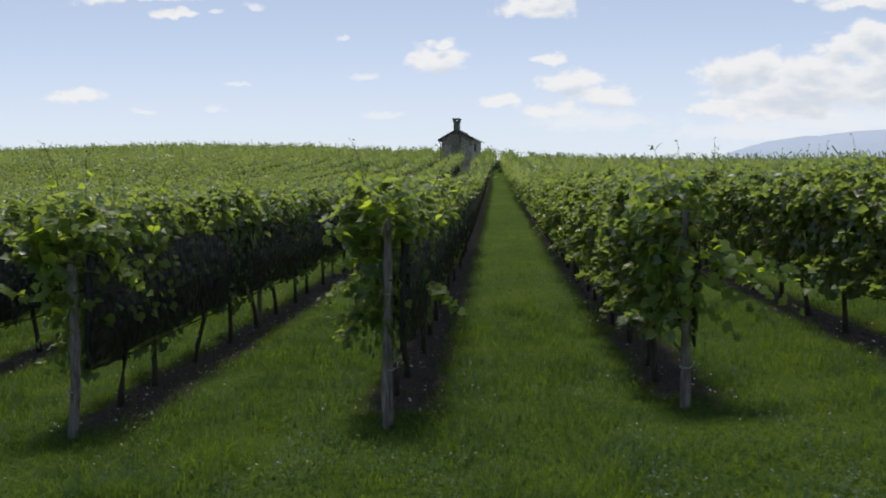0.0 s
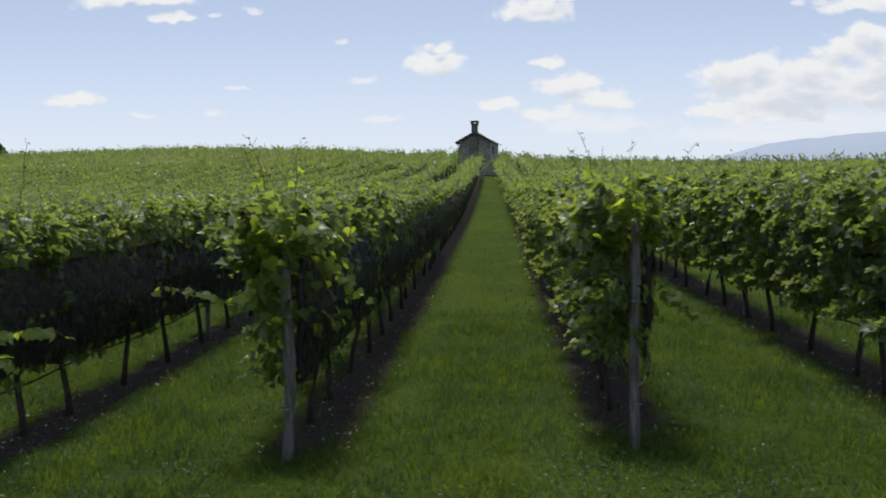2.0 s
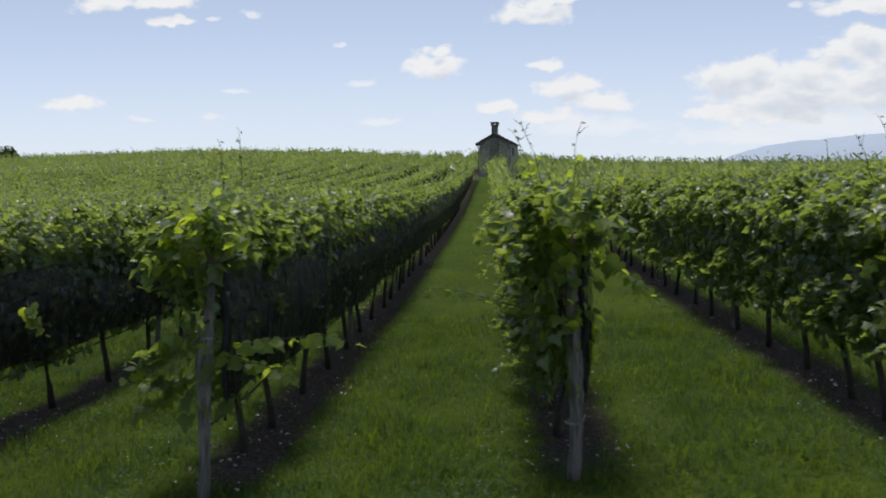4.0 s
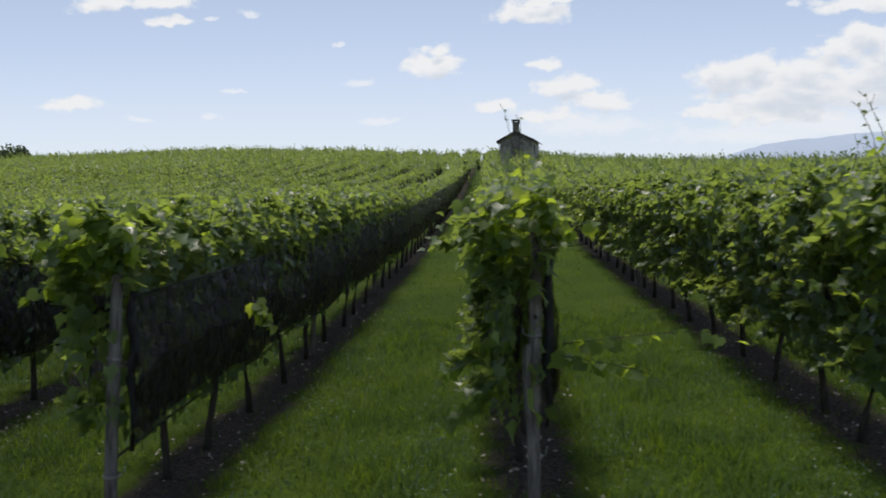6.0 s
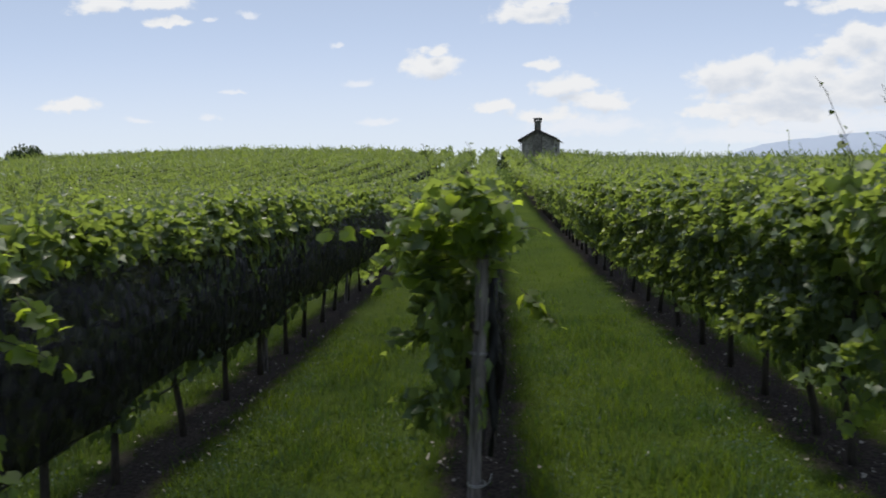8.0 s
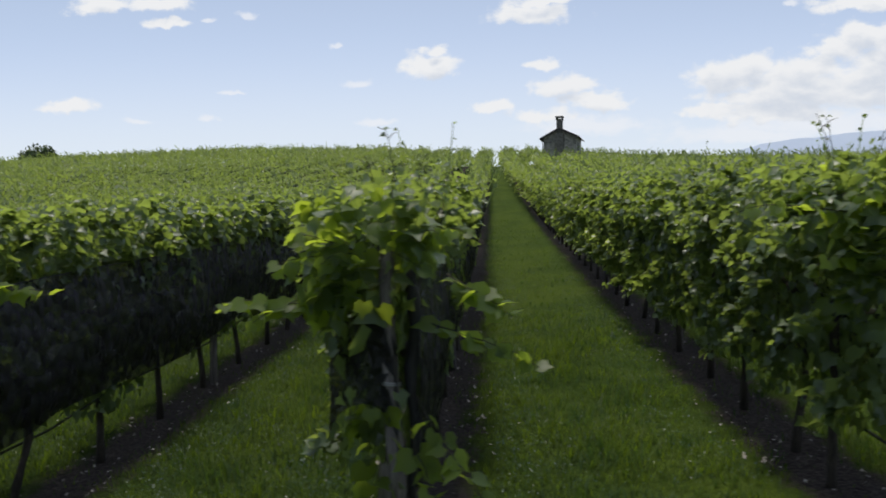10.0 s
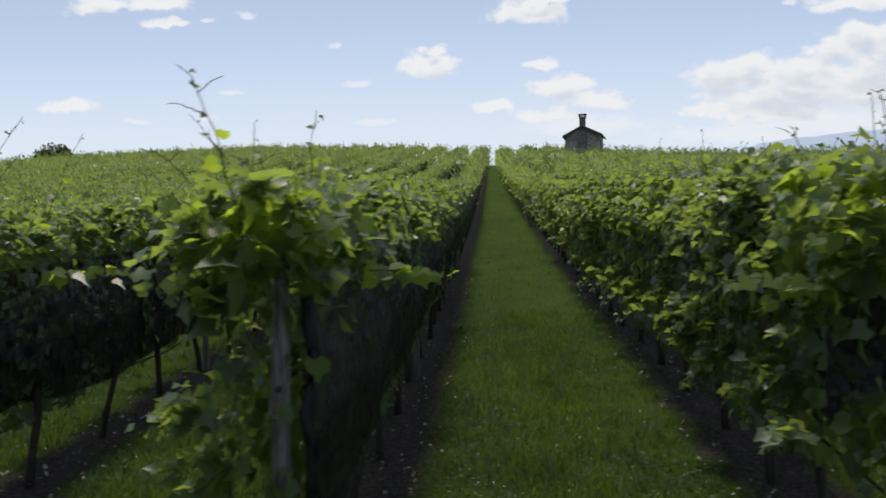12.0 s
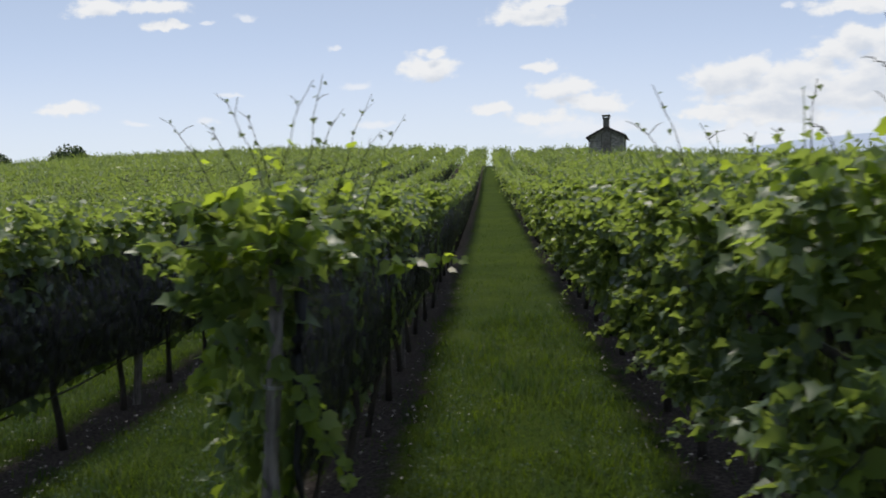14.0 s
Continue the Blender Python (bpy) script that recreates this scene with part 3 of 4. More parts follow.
VINE_STEP = 1.0
CROWN_SHIFT = 0.07                # the leaves lean a little to the light
NEAR_ROWS = range(-4, 11)
NEAR_COUNT = 14
near_sets, mid_sets, light_sets, end_sets = [], [], [], []
for q in range(6):
    near_sets.append((foliage_mesh("foliage", 2600, 1.16, rng, 0.073, LOBED_LEAF, 10 + 7 * q), trunk_mesh(rng), cordon_mesh(rng)))
for q in range(5):
    end_sets.append((foliage_mesh("foliage", 1500, 1.16, rng, 0.090, LOBED_LEAF, 50 + 7 * q, 0.62, 0.31, 0.7), trunk_mesh(rng), cordon_mesh(rng)))
for q in range(5):
    mid_sets.append((foliage_mesh("foliage", 1500, 1.16, rng, 0.090, MID_LEAF, 70 + 7 * q), trunk_mesh(rng), cordon_mesh(rng)))
for q in range(5):
    light_sets.append((foliage_mesh("foliage", 1500, 1.16, rng, 0.100, SMALL_LEAF, 90 + 7 * q), trunk_mesh(rng), cordon_mesh(rng)))
LEAF_OBJECTS = []
for q, (fold, droop) in enumerate([(0.18, 0.15), (0.3, 0.3), (0.1, 0.4), (0.35, 0.1)]):
    LEAF_OBJECTS.append(mesh_np("leaf", *leaf_shape(fold, droop), YOUNG_LEAF))
WITHERED = mesh_np("withered_leaf", *leaf_shape(0.7, 0.35), PALE_LEAF)
TIP_OBJECTS = [mesh_np("tip_leaf", *leaf_shape(fold, droop), TIP_LEAF) for fold, droop in [(0.5, 0.3), (0.8, 0.1), (0.6, 0.5)]]


def vine(meshes, m, label):
    ob = thing("grape_vine", m, label, "grapevine", "vines along the rows")
    part("trunk", meshes[1], ob, "dark gnarled bark trunk")
    part("cordon", meshes[2], ob)
    part("foliage", meshes[0], ob, "dense green lobed leaves")
    return ob


def leaf_pose(pos, normal, tip, size):
    nz = Vector(normal).normalized()
    ty = (Vector(tip) - nz * Vector(tip).dot(nz)).normalized()
    tx = ty.cross(nz)
    m = Matrix((tx, ty, nz)).transposed().to_4x4()
    return Matrix.Translation(pos) @ m @ Matrix.Scale(size, 4)


def shoot(ob, r, start, top, arch, leaves, leaf_size=0.10, thick=0.0036, skip=None):
    """A long cane from start to top, hooked over at its tip, with leaves that shrink upwards and thin tendrils."""
    a, b = Vector(start), Vector(top)
    upright = b.z - a.z > 0.3
    steps = 13
    pts, radii = [], []
    for q in range(steps):
        f = q / (steps - 1)
        bow = Vector((arch[0], arch[1], 0)) * (0.3 * f ** 2 + 0.7 * f ** 6) + Vector((0, 0, -0.9 * math.hypot(*arch))) * (f ** 10)
        wob = Vector((math.sin(q * 1.9 + start[0] * 9), math.cos(q * 1.7), 0)) * 0.006
        pts.append(a.lerp(b, f) + bow + wob)
        radii.append(thick * (1.1 - 0.65 * f))
    bm = bmesh.new()
    tube(bm, pts, radii, 5)
    if upright:
        for q in (7, 10):
            side = Vector((r.uniform(-1, 1), r.uniform(-0.3, 0.3), 0.5)).normalized() * r.uniform(0.04, 0.10)
            tube(bm, [pts[q], pts[q] + side * 0.6 + Vector((0, 0, 0.01)), pts[q] + side * 1.1], [0.0022, 0.0018, 0.0012], 4)
    cane = part("shoot", finish(bm, "shoot", SHOOT, True), ob, "thin upright dark shoot with a hooked tip" if upright else "thin green side shoot")
    for q in range(leaves):
        f = 0.10 + 0.90 * (q + 0.5) / leaves
        p = pts[min(int(f * 12), 11)].lerp(pts[min(int(f * 12) + 1, 12)], f * 12 % 1)
        turn = q * 2.4 + r.uniform(-0.5, 0.5)
        out = Vector((math.cos(turn), math.sin(turn), r.uniform(-0.5, 0.3)))
        young = upright and f > 0.74
        size = (0.058 - 0.032 * f if young else leaf_size * (1.12 - (0.7 if upright else 0.5) * f)) * r.uniform(0.7, 1.25)
        nrm = Vector((r.uniform(-0.6, 0.6), r.uniform(-0.5, 0.9), 0.6))
        if not upright:
            nrm, out = Vector((r.uniform(-0.6, 0.6), r.uniform(-1.1, 0.2), r.uniform(0.25, 0.8))), Vector((out.x, out.y * 0.5, -0.7))
        if (skip and skip(p, size)) or (upright and 0.4 < f < 0.74 and q % 3 == 0):
            continue
        part("leaf", TIP_OBJECTS[q % 3] if young else LEAF_OBJECTS[q % 4], cane, m=leaf_pose(p + out * 0.012, nrm, out, size))


# upright shoots of the vines at the row ends: x and y of the root from the post, x of the tip, height of the tip over the soil, y of the tip
UPRIGHT = {}
UPRIGHT[-1] = [(-0.1, 0.2, -0.25, 2.2), (0.3, 0.9, 0.5, 2.25), (0.1, 0.5, 0.15, 2.15)]
UPRIGHT[0] = [(-0.2, 0.3, -0.39, 2.35), (0.0, 0.3, 0.0, 2.26), (0.12, 0.3, 0.50, 2.24), (0.3, 0.3, 0.74, 2.14), (-0.25, 0.5, -0.45, 2.22)]
UPRIGHT[1] = [(-0.15, 0.15, -0.40, 2.36), (-0.08, 0.15, -0.36, 2.43), (0.04, 0.15, 0.05, 2.41), (-0.15, 0.8, -0.05, 2.25), (0.3, 0.7, 0.5, 2.24)]
UPRIGHT[2] = [(0.02, 0.6, -0.17, 2.61, 1.06), (-0.04, 0.38, -0.07, 2.42, 0.40), (-0.3, 0.2, -0.42, 2.1), (0.1, 0.8, 0.15, 2.15)]
UPRIGHT[3] = [(-0.2, 0.4, -0.3, 2.2), (0.0, 0.86, -0.05, 2.28), (0.2, 0.9, 0.3, 2.2)]
UPRIGHT[4] = [(-0.02, 0.18, -0.04, 2.24), (-0.15, 0.65, -0.21, 2.14), (0.1, 0.4, 0.09, 2.10), (0.2, 0.5, 0.23, 2.06)]
UPRIGHT[5] = [(-0.08, -0.03, -0.22, 2.31, -0.33), (-0.04, 0.66, -0.03, 2.32), (-0.40, 1.0, -0.81, 2.18, 0.62), (-0.25, 1.3, -0.68, 2.33, 0.80), (-0.25, 0.98, -0.41, 2.20),
    (-0.15, 0.9, -0.22, 2.15), (-0.05, 0.8, -0.13, 2.15), (-0.1, 0.2, -0.20, 2.08)]
UPRIGHT[6] = [(-0.12, 0.2, -0.76, 2.38, 0.55), (-0.02, 0.25, -0.48, 2.31, 0.42), (0.0, 0.4, -0.31, 2.42, 0.18), (-0.08, 0.55, -0.32, 2.42, 0.55), (-0.10, 0.1, 0.17, 2.42, -0.02),
    (0.01, 0.42, 0.07, 2.60, 0.63), (-0.05, 0.52, 0.17, 2.43, 0.63), (0.03, 0.65, 0.27, 2.58, 1.04), (0.10, 0.65, 0.33, 2.35, 0.94), (0.0, 1.5, 0.42, 2.53, 1.45)]
UPRIGHT[7] = [(-0.1, 0.2, -0.2, 2.3), (0.2, 0.4, 0.32, 2.35), (0.4, 0.5, 0.6, 2.3)]
# side shoots reaching out of the row: start x, y, z over the soil, end x, y, z
SIDEWAYS = {}
SIDEWAYS[-1] = [(0.1, -0.05, 1.3, 0.95, 0.0, 0.98), (0.1, 0.0, 1.2, 0.8, -0.1, 0.85), (0.15, 0.1, 1.35, 1.15, 0.2, 1.05),
    (0.05, -0.1, 1.1, 0.6, -0.1, 0.72), (0.1, -0.1, 1.25, 0.5, -0.15, 1.0), (-0.1, -0.1, 1.0, 0.3, -0.15, 0.62)]
SIDEWAYS[0] = [(0.25, 0.5, 1.1, 0.5, 0.3, 0.85), (-0.2, 0.4, 1.3, -0.5, 0.3, 1.2)]
SIDEWAYS[1] = [(-0.25, 0.0, 1.0, -0.95, -0.05, 1.2), (0.2, 0.2, 1.4, 0.55, 0.1, 1.1)]
SIDEWAYS[2] = [(0.15, -0.08, 0.84, 0.98, -0.35, 0.98), (0.1, -0.05, 0.78, 0.62, -0.3, 0.72), (-0.25, 0.1, 0.9, -0.55, 0.0, 0.6),
    (-0.2, 0.1, 0.6, -0.5, 0.0, 0.35)]
SIDEWAYS[3] = [(-0.1, 0.0, 1.42, -0.8, 0.0, 1.52), (-0.1, 0.05, 1.35, -0.5, 0.0, 1.2), (0.3, 1.6, 1.1, 0.55, 1.4, 0.85)]
SIDEWAYS[4] = [(-0.2, 0.0, 1.15, -0.75, 0.0, 1.2), (-0.15, 0.0, 1.3, -0.6, -0.05, 1.1), (0.15, -0.05, 1.1, 0.6, -0.1, 0.95),
    (0.12, -0.1, 0.78, 0.52, -0.38, 0.26), (0.10, -0.12, 0.62, 0.30, -0.34, 0.22), (0.25, 0.0, 1.3, 0.5, -0.1, 1.15)]
SIDEWAYS[5] = [(-0.15, 0.0, 0.62, -0.46, -0.1, 0.36), (-0.15, 0.1, 1.25, -0.34, 0.0, 1.3), (0.2, 0.8, 1.3, 0.55, 0.9, 1.3)]
SIDEWAYS[6] = [(0.06, -0.05, 0.9, 0.34, -0.12, 0.3), (0.3, 1.2, 1.2, 0.75, 1.3, 1.3), (0.1, 0.0, 0.75, 0.35, -0.1, 0.3), (-0.2, 0.0, 1.0, -0.35, 0.0, 0.7)]
# how far the end leaves hide the post: lowest leaf over the soil, leaves in front
END_WIDE = {5: 0.84, 6: 0.9}
LIFT = {-1: 0.0, 0: 0.04, 1: 0.07, 2: 0.14, 3: 0.18, 4: 0.2, 5: 0.25, 6: 0.33}
CURTAIN = {-1: (0.72, 75, 1.3), 0: (1.35, 60), 1: (0.70, 110), 2: (1.25, 70), 3: (1.30, 60), 4: (0.35, 150), 5: (1.42, 48), 6: (1.25, 48)}


# heights over the soil between which the front of the post stays clear of leaves
CLEAR = {-1: [(0.0, 0.66), (1.26, 1.66)], 0: [(0.0, 1.6)], 1: [(0.0, 0.9)], 2: [(0.0, 1.63)], 3: [(0.0, 1.52)], 4: [(1.38, 1.64)], 5: [(0.0, 1.12)], 6: [(0.78, 1.62)]}


def hides_post(k, p, back, size):
    """Whether a leaf of that size would hang before a part of the post that is clear."""
    return p[1] < -back + 0.12 and abs(p[0]) < 0.035 + 0.5 * size and any(a < p[2] - 0.3 * size < b for a, b in CLEAR.get(k, []))


def dress_end(ob, k, r):
    """Shoots and single leaves of the first vine of a row, whose base stands 0.45 m behind the post."""
    back = 0.45
    lift = LIFT.get(k, 0.1)

    def blocks(p, size):
        return hides_post(k, p, back, size)

    for x, y, tip, tall, *tip_y in UPRIGHT.get(k, []):
        hook = r.uniform(0.03, 0.10) * (-1 if tip < x else 1)
        shoot(ob, r, (x, y - back, 1.5), (tip - 0.6 * hook, (*tip_y, y)[0] - back, tall + 0.03), (hook, 0.0), 9, 0.088)
    if k == 5:
        shoot(ob, r, (-0.18, -0.25 - back, 2.12), (-0.29, -0.29 - back, 2.165), (-0.015, 0.0), 0, thick=0.0026)
    for x, y, z, ex, ey, ez in SIDEWAYS.get(k, []):
        shoot(ob, r, (x, y - back, z + lift), (ex, ey - back, ez + lift), ((ex - x) * 0.12, 0.0), 17, 0.106, 0.0034, blocks)
    # short leafy shoots that lean out over the post
    for q in range(0 if k == -1 else 7):
        side = (q - 3) / 3 + r.uniform(-0.15, 0.15)
        reach = 0.42 if k == 4 else 0.32 if k == 5 else 0.36
        shoot(ob, r, (0.12 * side - 0.05, -back, 1.48 + 0.6 * lift), (reach * side - 0.06, -back - r.uniform(0.1, 0.26), r.uniform(1.42, 1.76) + 0.6 * lift),
              (0.06 * side, -0.03), 9, 0.105, 0.003, blocks)
    low, count, high = (*CURTAIN.get(k, (0.9, 40)), 1.78)[:3]
    for q in range(count):
        z = low + lift + (high - 0.6 * lift - low) * r.uniform() ** 0.55
        wide = (0.13 + 0.21 * min(1, max(0, (z - 0.9) / 0.7))) * END_WIDE.get(k, 1.0)
        side = r.uniform(-1.1, 0.5)
        p = (side * wide - (0.03 if k == 5 else 0.07), -back - 0.06 - 0.16 * (1 - abs(side)) * r.uniform(0.4, 1.2) + 0.25 * abs(side), z)
        nrm = (side * 0.6 + r.normal(0, 0.4), -0.1 + r.normal(0, 0.6), 0.65 + r.normal(0, 0.3))
        tip = (side * 0.5 + r.normal(0, 0.3), -0.3, -0.8)
        size = 0.098 * r.uniform(0.5, 1.25)
        if k == 4 and p[0] < 0.04 and 0.95 < z < 1.36 and q % 7:
            continue                        # here the added dark sheet shows in place of leaves
        if not blocks(p, size):
            part("leaf", LEAF_OBJECTS[q % 4], ob, m=leaf_pose(p, nrm, tip, size))
    if k == 1:
        # here leaves hang out over the net as well
        for q in range(90):
            z = 0.78 + lift + 0.85 * r.uniform() ** 0.8
            p = (0.13 + 0.17 * r.uniform() * min(1.0, (z - 0.5)), -back + r.uniform(0.0, 1.5), z)
            part("leaf", LEAF_OBJECTS[q % 4], ob, m=leaf_pose(p, (0.7 + r.normal(0, 0.3), r.normal(-0.2, 0.4), 0.55), (0.4, r.normal(0, 0.5), -0.8), 0.09 * r.uniform(0.6, 1.2)))
    # the bare flank under the end leaves is still leafy to the sides
    for q in range(8 if k == 5 else 22):
        z = 0.55 + 1.0 * r.uniform()
        side = -1 if r.uniform() < 0.85 else 1
        p = (side * r.uniform(0.06, 0.2) - 0.07, -back + r.uniform(0.02, 0.4), z)
        part("leaf", LEAF_OBJECTS[q % 4], ob, m=leaf_pose(p, (side * 0.6, -0.5 + r.normal(0, 0.3), 0.6), (side * 0.5, r.normal(0, 0.4), -0.7), 0.10 * r.uniform(0.6, 1.2)))


def withered(x, y, z, size, turn):
    """A pale dried leaf, curled along its middle, hanging on the tip of a side shoot."""
    return leaf_pose((x, y, z), (0.3 * math.cos(turn), -0.3, 0.95), (math.cos(turn), 0.25, 0.1), size)


END_TALL = {5: 0.9, 6: 0.95}
COMMON = "leafy green grapevine trained on wires in its row"
models = {}
for k in NEAR_ROWS:
    x = row_x(k)
    for q in range(NEAR_COUNT):
        y = row_end(k) + 0.45 + VINE_STEP * q
        sway = rng.uniform(-0.04, 0.04)
        m = pose(x + sway, y, ground(x, y), 0, 0, rng.uniform(-3, 3))
        if q == 0:
            ob = vine(end_sets[k % 5] if -2 <= k <= 7 else light_sets[k % 5], pose(x, y, ground(x, y)), "grapevine at the row end with long shoots above its post")
            ob.children[2].matrix_local = Matrix.Translation((0.02 if k == 5 else -0.045, 0.40 if k in CLEAR and k != 4 else 0.24, 0)) @ Matrix.Diagonal((END_WIDE.get(k, 0.98), 1.0, END_TALL.get(k, 1.0), 1.0))
            dress_end(ob, k, rng)
            if k == 6:
                for place in ((0.54, 0.68, 1.53, 0.11, 0.2), (0.72, 0.84, 1.49, 0.09, 0.5)):
                    part("withered_leaf", WITHERED, ob, "pale cream dried leaf on a side shoot", withered(*place))
            continue
        level, count = ("near", 6) if q < 3 and -1 <= k <= 7 else ("mid", 5) if q < 6 and -2 <= k <= 8 else ("light", 5)
        pick = (level, int(rng.integers(count)))
        if pick not in models:
            models[pick] = vine({"near": near_sets, "mid": mid_sets, "light": light_sets}[level][pick[1]], m, COMMON)
        else:
            copy_thing(models[pick], m)


# ---------------------------------------------------------------- posts, wires, hose
def post_mesh(r, tall, wide, mat):
    """A hand-split post: uneven sides with grooves, knots, a slow bend and a ragged top."""
    bm = bmesh.new()
    rings = []
    steps, sides = 20, 10
    bend = r.uniform(-0.03, 0.03, 2)
    facets = r.uniform(0.66, 1.14, sides)
    knot = r.uniform(0.35, 0.8)
    for q in range(steps):
        f = q / (steps - 1)
        z = -0.12 + (tall + 0.12) * f
        cx, cy = bend[0] * math.sin(f * 5.0), bend[1] * math.sin(f * 4.0 + 1)
        swell = 1 + 0.16 * math.exp(-((f - knot) / 0.06) ** 2)
        ring = []
        for c in range(sides):
            a = c * 2 * math.pi / sides + 0.25 * f
            rad = wide * 0.57 * facets[c] * (1 + 0.7 * r.uniform(-0.09, 0.09)) * (1.05 - 0.14 * f) * swell
            ring.append(bm.verts.new((cx + rad * math.cos(a), cy + rad * 0.9 * math.sin(a), z + (r.uniform(-0.03, 0.02) if q == steps - 1 else 0))))
        rings.append(ring)
    for a, b in zip(rings, rings[1:]):
        for c in range(sides):
            bm.faces.new((a[c], a[(c + 1) % sides], b[(c + 1) % sides], b[c]))
    bm.faces.new(rings[0][::-1])
    bm.faces.new(rings[-1])
    return finish(bm, "post", mat)


def tie_mesh(wide):
    """Two turns of wire round the post with a twisted tail."""
    bm = bmesh.new()
    for dz in (0.0, 0.009):
        pts = [((wide * 0.66) * math.cos(a), wide * 0.62 * math.sin(a), dz + 0.004 * math.sin(a)) for a in np.linspace(0, 2 * math.pi, 13)]
        tube(bm, pts, [0.0032] * 13, 5)
    tube(bm, [(wide * 0.62, 0, 0), (wide * 0.95, 0.01, 0.01), (wide * 1.1, 0.0, 0.06)], [0.003] * 3, 5)
    return finish(bm, "wire_tie", WIRE, True)


SPLINT = {0: 0.84, 2: 1.0, 4: 0.7}
TIE_AT = {-1: 0.34, 0: 0.45, 1: 0.37, 2: 0.34, 3: 0.37}
POST_TALL = {-1: 1.60, 0: 1.66, 3: 1.58, 2: 1.66, 5: 1.7, 6: 1.7}
for k in NEAR_ROWS:
    x, y = row_x(k), row_end(k)
    z = ground(x, y)
    wide = {5: 0.064, 4: 0.066}.get(k, 0.07 + 0.008 * rng.uniform(-1, 1))
    ob = thing("end_post", pose(x, y, z, rng.uniform(-1.2, 1.2), rng.uniform(-1, 1), 0), "grey weathered wooden end post of a vine row", "post", "posts at the row ends")
    part("shaft", post_mesh(rng, POST_TALL.get(k, 1.62), wide, POST_WOOD), ob)
    part("wire_tie", tie_mesh(wide), ob, "pale twisted wire tie", pose(0, 0, TIE_AT.get(k, 0.36)))
    part("wire_tie", tie_mesh(wide), ob, "pale twisted wire tie", pose(0, 0, 1.05, 0, 0, 150))
    if k in SPLINT:
        part("splint", post_mesh(rng, SPLINT[k], 0.056, POST_WOOD), ob, "paler short stake bound to the old post", pose(-0.03, -0.045, 0, 0, 1.2, 35))
    for q in range(1, 4):
        yy = y + 4.6 * q
        mid = thing("row_post", pose(x + 0.03, yy, ground(x, yy), 0, rng.uniform(-1.5, 1.5), 40 * q), "grey wooden post inside a vine row", "post", "posts inside the rows")
        part("shaft", post_mesh(rng, 1.66, 0.06, POST_WOOD), mid)


def along_row(k, name, z, radius, mat, length, sag):
    x, y = row_x(k), row_end(k)
    bm = bmesh.new()
    pts = []
    for q in range(int(length / 0.9) + 1):
        yy = y + 0.9 * q
        pts.append((x + 0.02 * math.sin(q * 1.9 + k), yy, ground(x, yy) + z + sag * math.sin(q * 2.3 + k * 1.3)))
    tube(bm, pts, [radius] * len(pts), 5)
    return finish(bm, name, mat, True)


for k in NEAR_ROWS:
    ob = thing("wire_trellis", Matrix.Identity(4), "thin galvanised trellis wires strung along a vine row", "trellis", "wires of the rows")
    for z in (1.14, 1.42, 1.6):
        part("wire", along_row(k, "wire", z, 0.0016, WIRE, 26, 0.004), ob)
    tagged(new("drip_hose", along_row(k, "drip_hose", 0.47, 0.009, HOSE, 26, 0.02)), "thin black irrigation hose hung under the vines", "hose", "hoses of the rows")


NET_TOP = {3: 1.42, 4: 1.58, 6: 1.52, 7: 1.52}      # height of the cord, 1.48 elsewhere
NET_LOW = 0.55


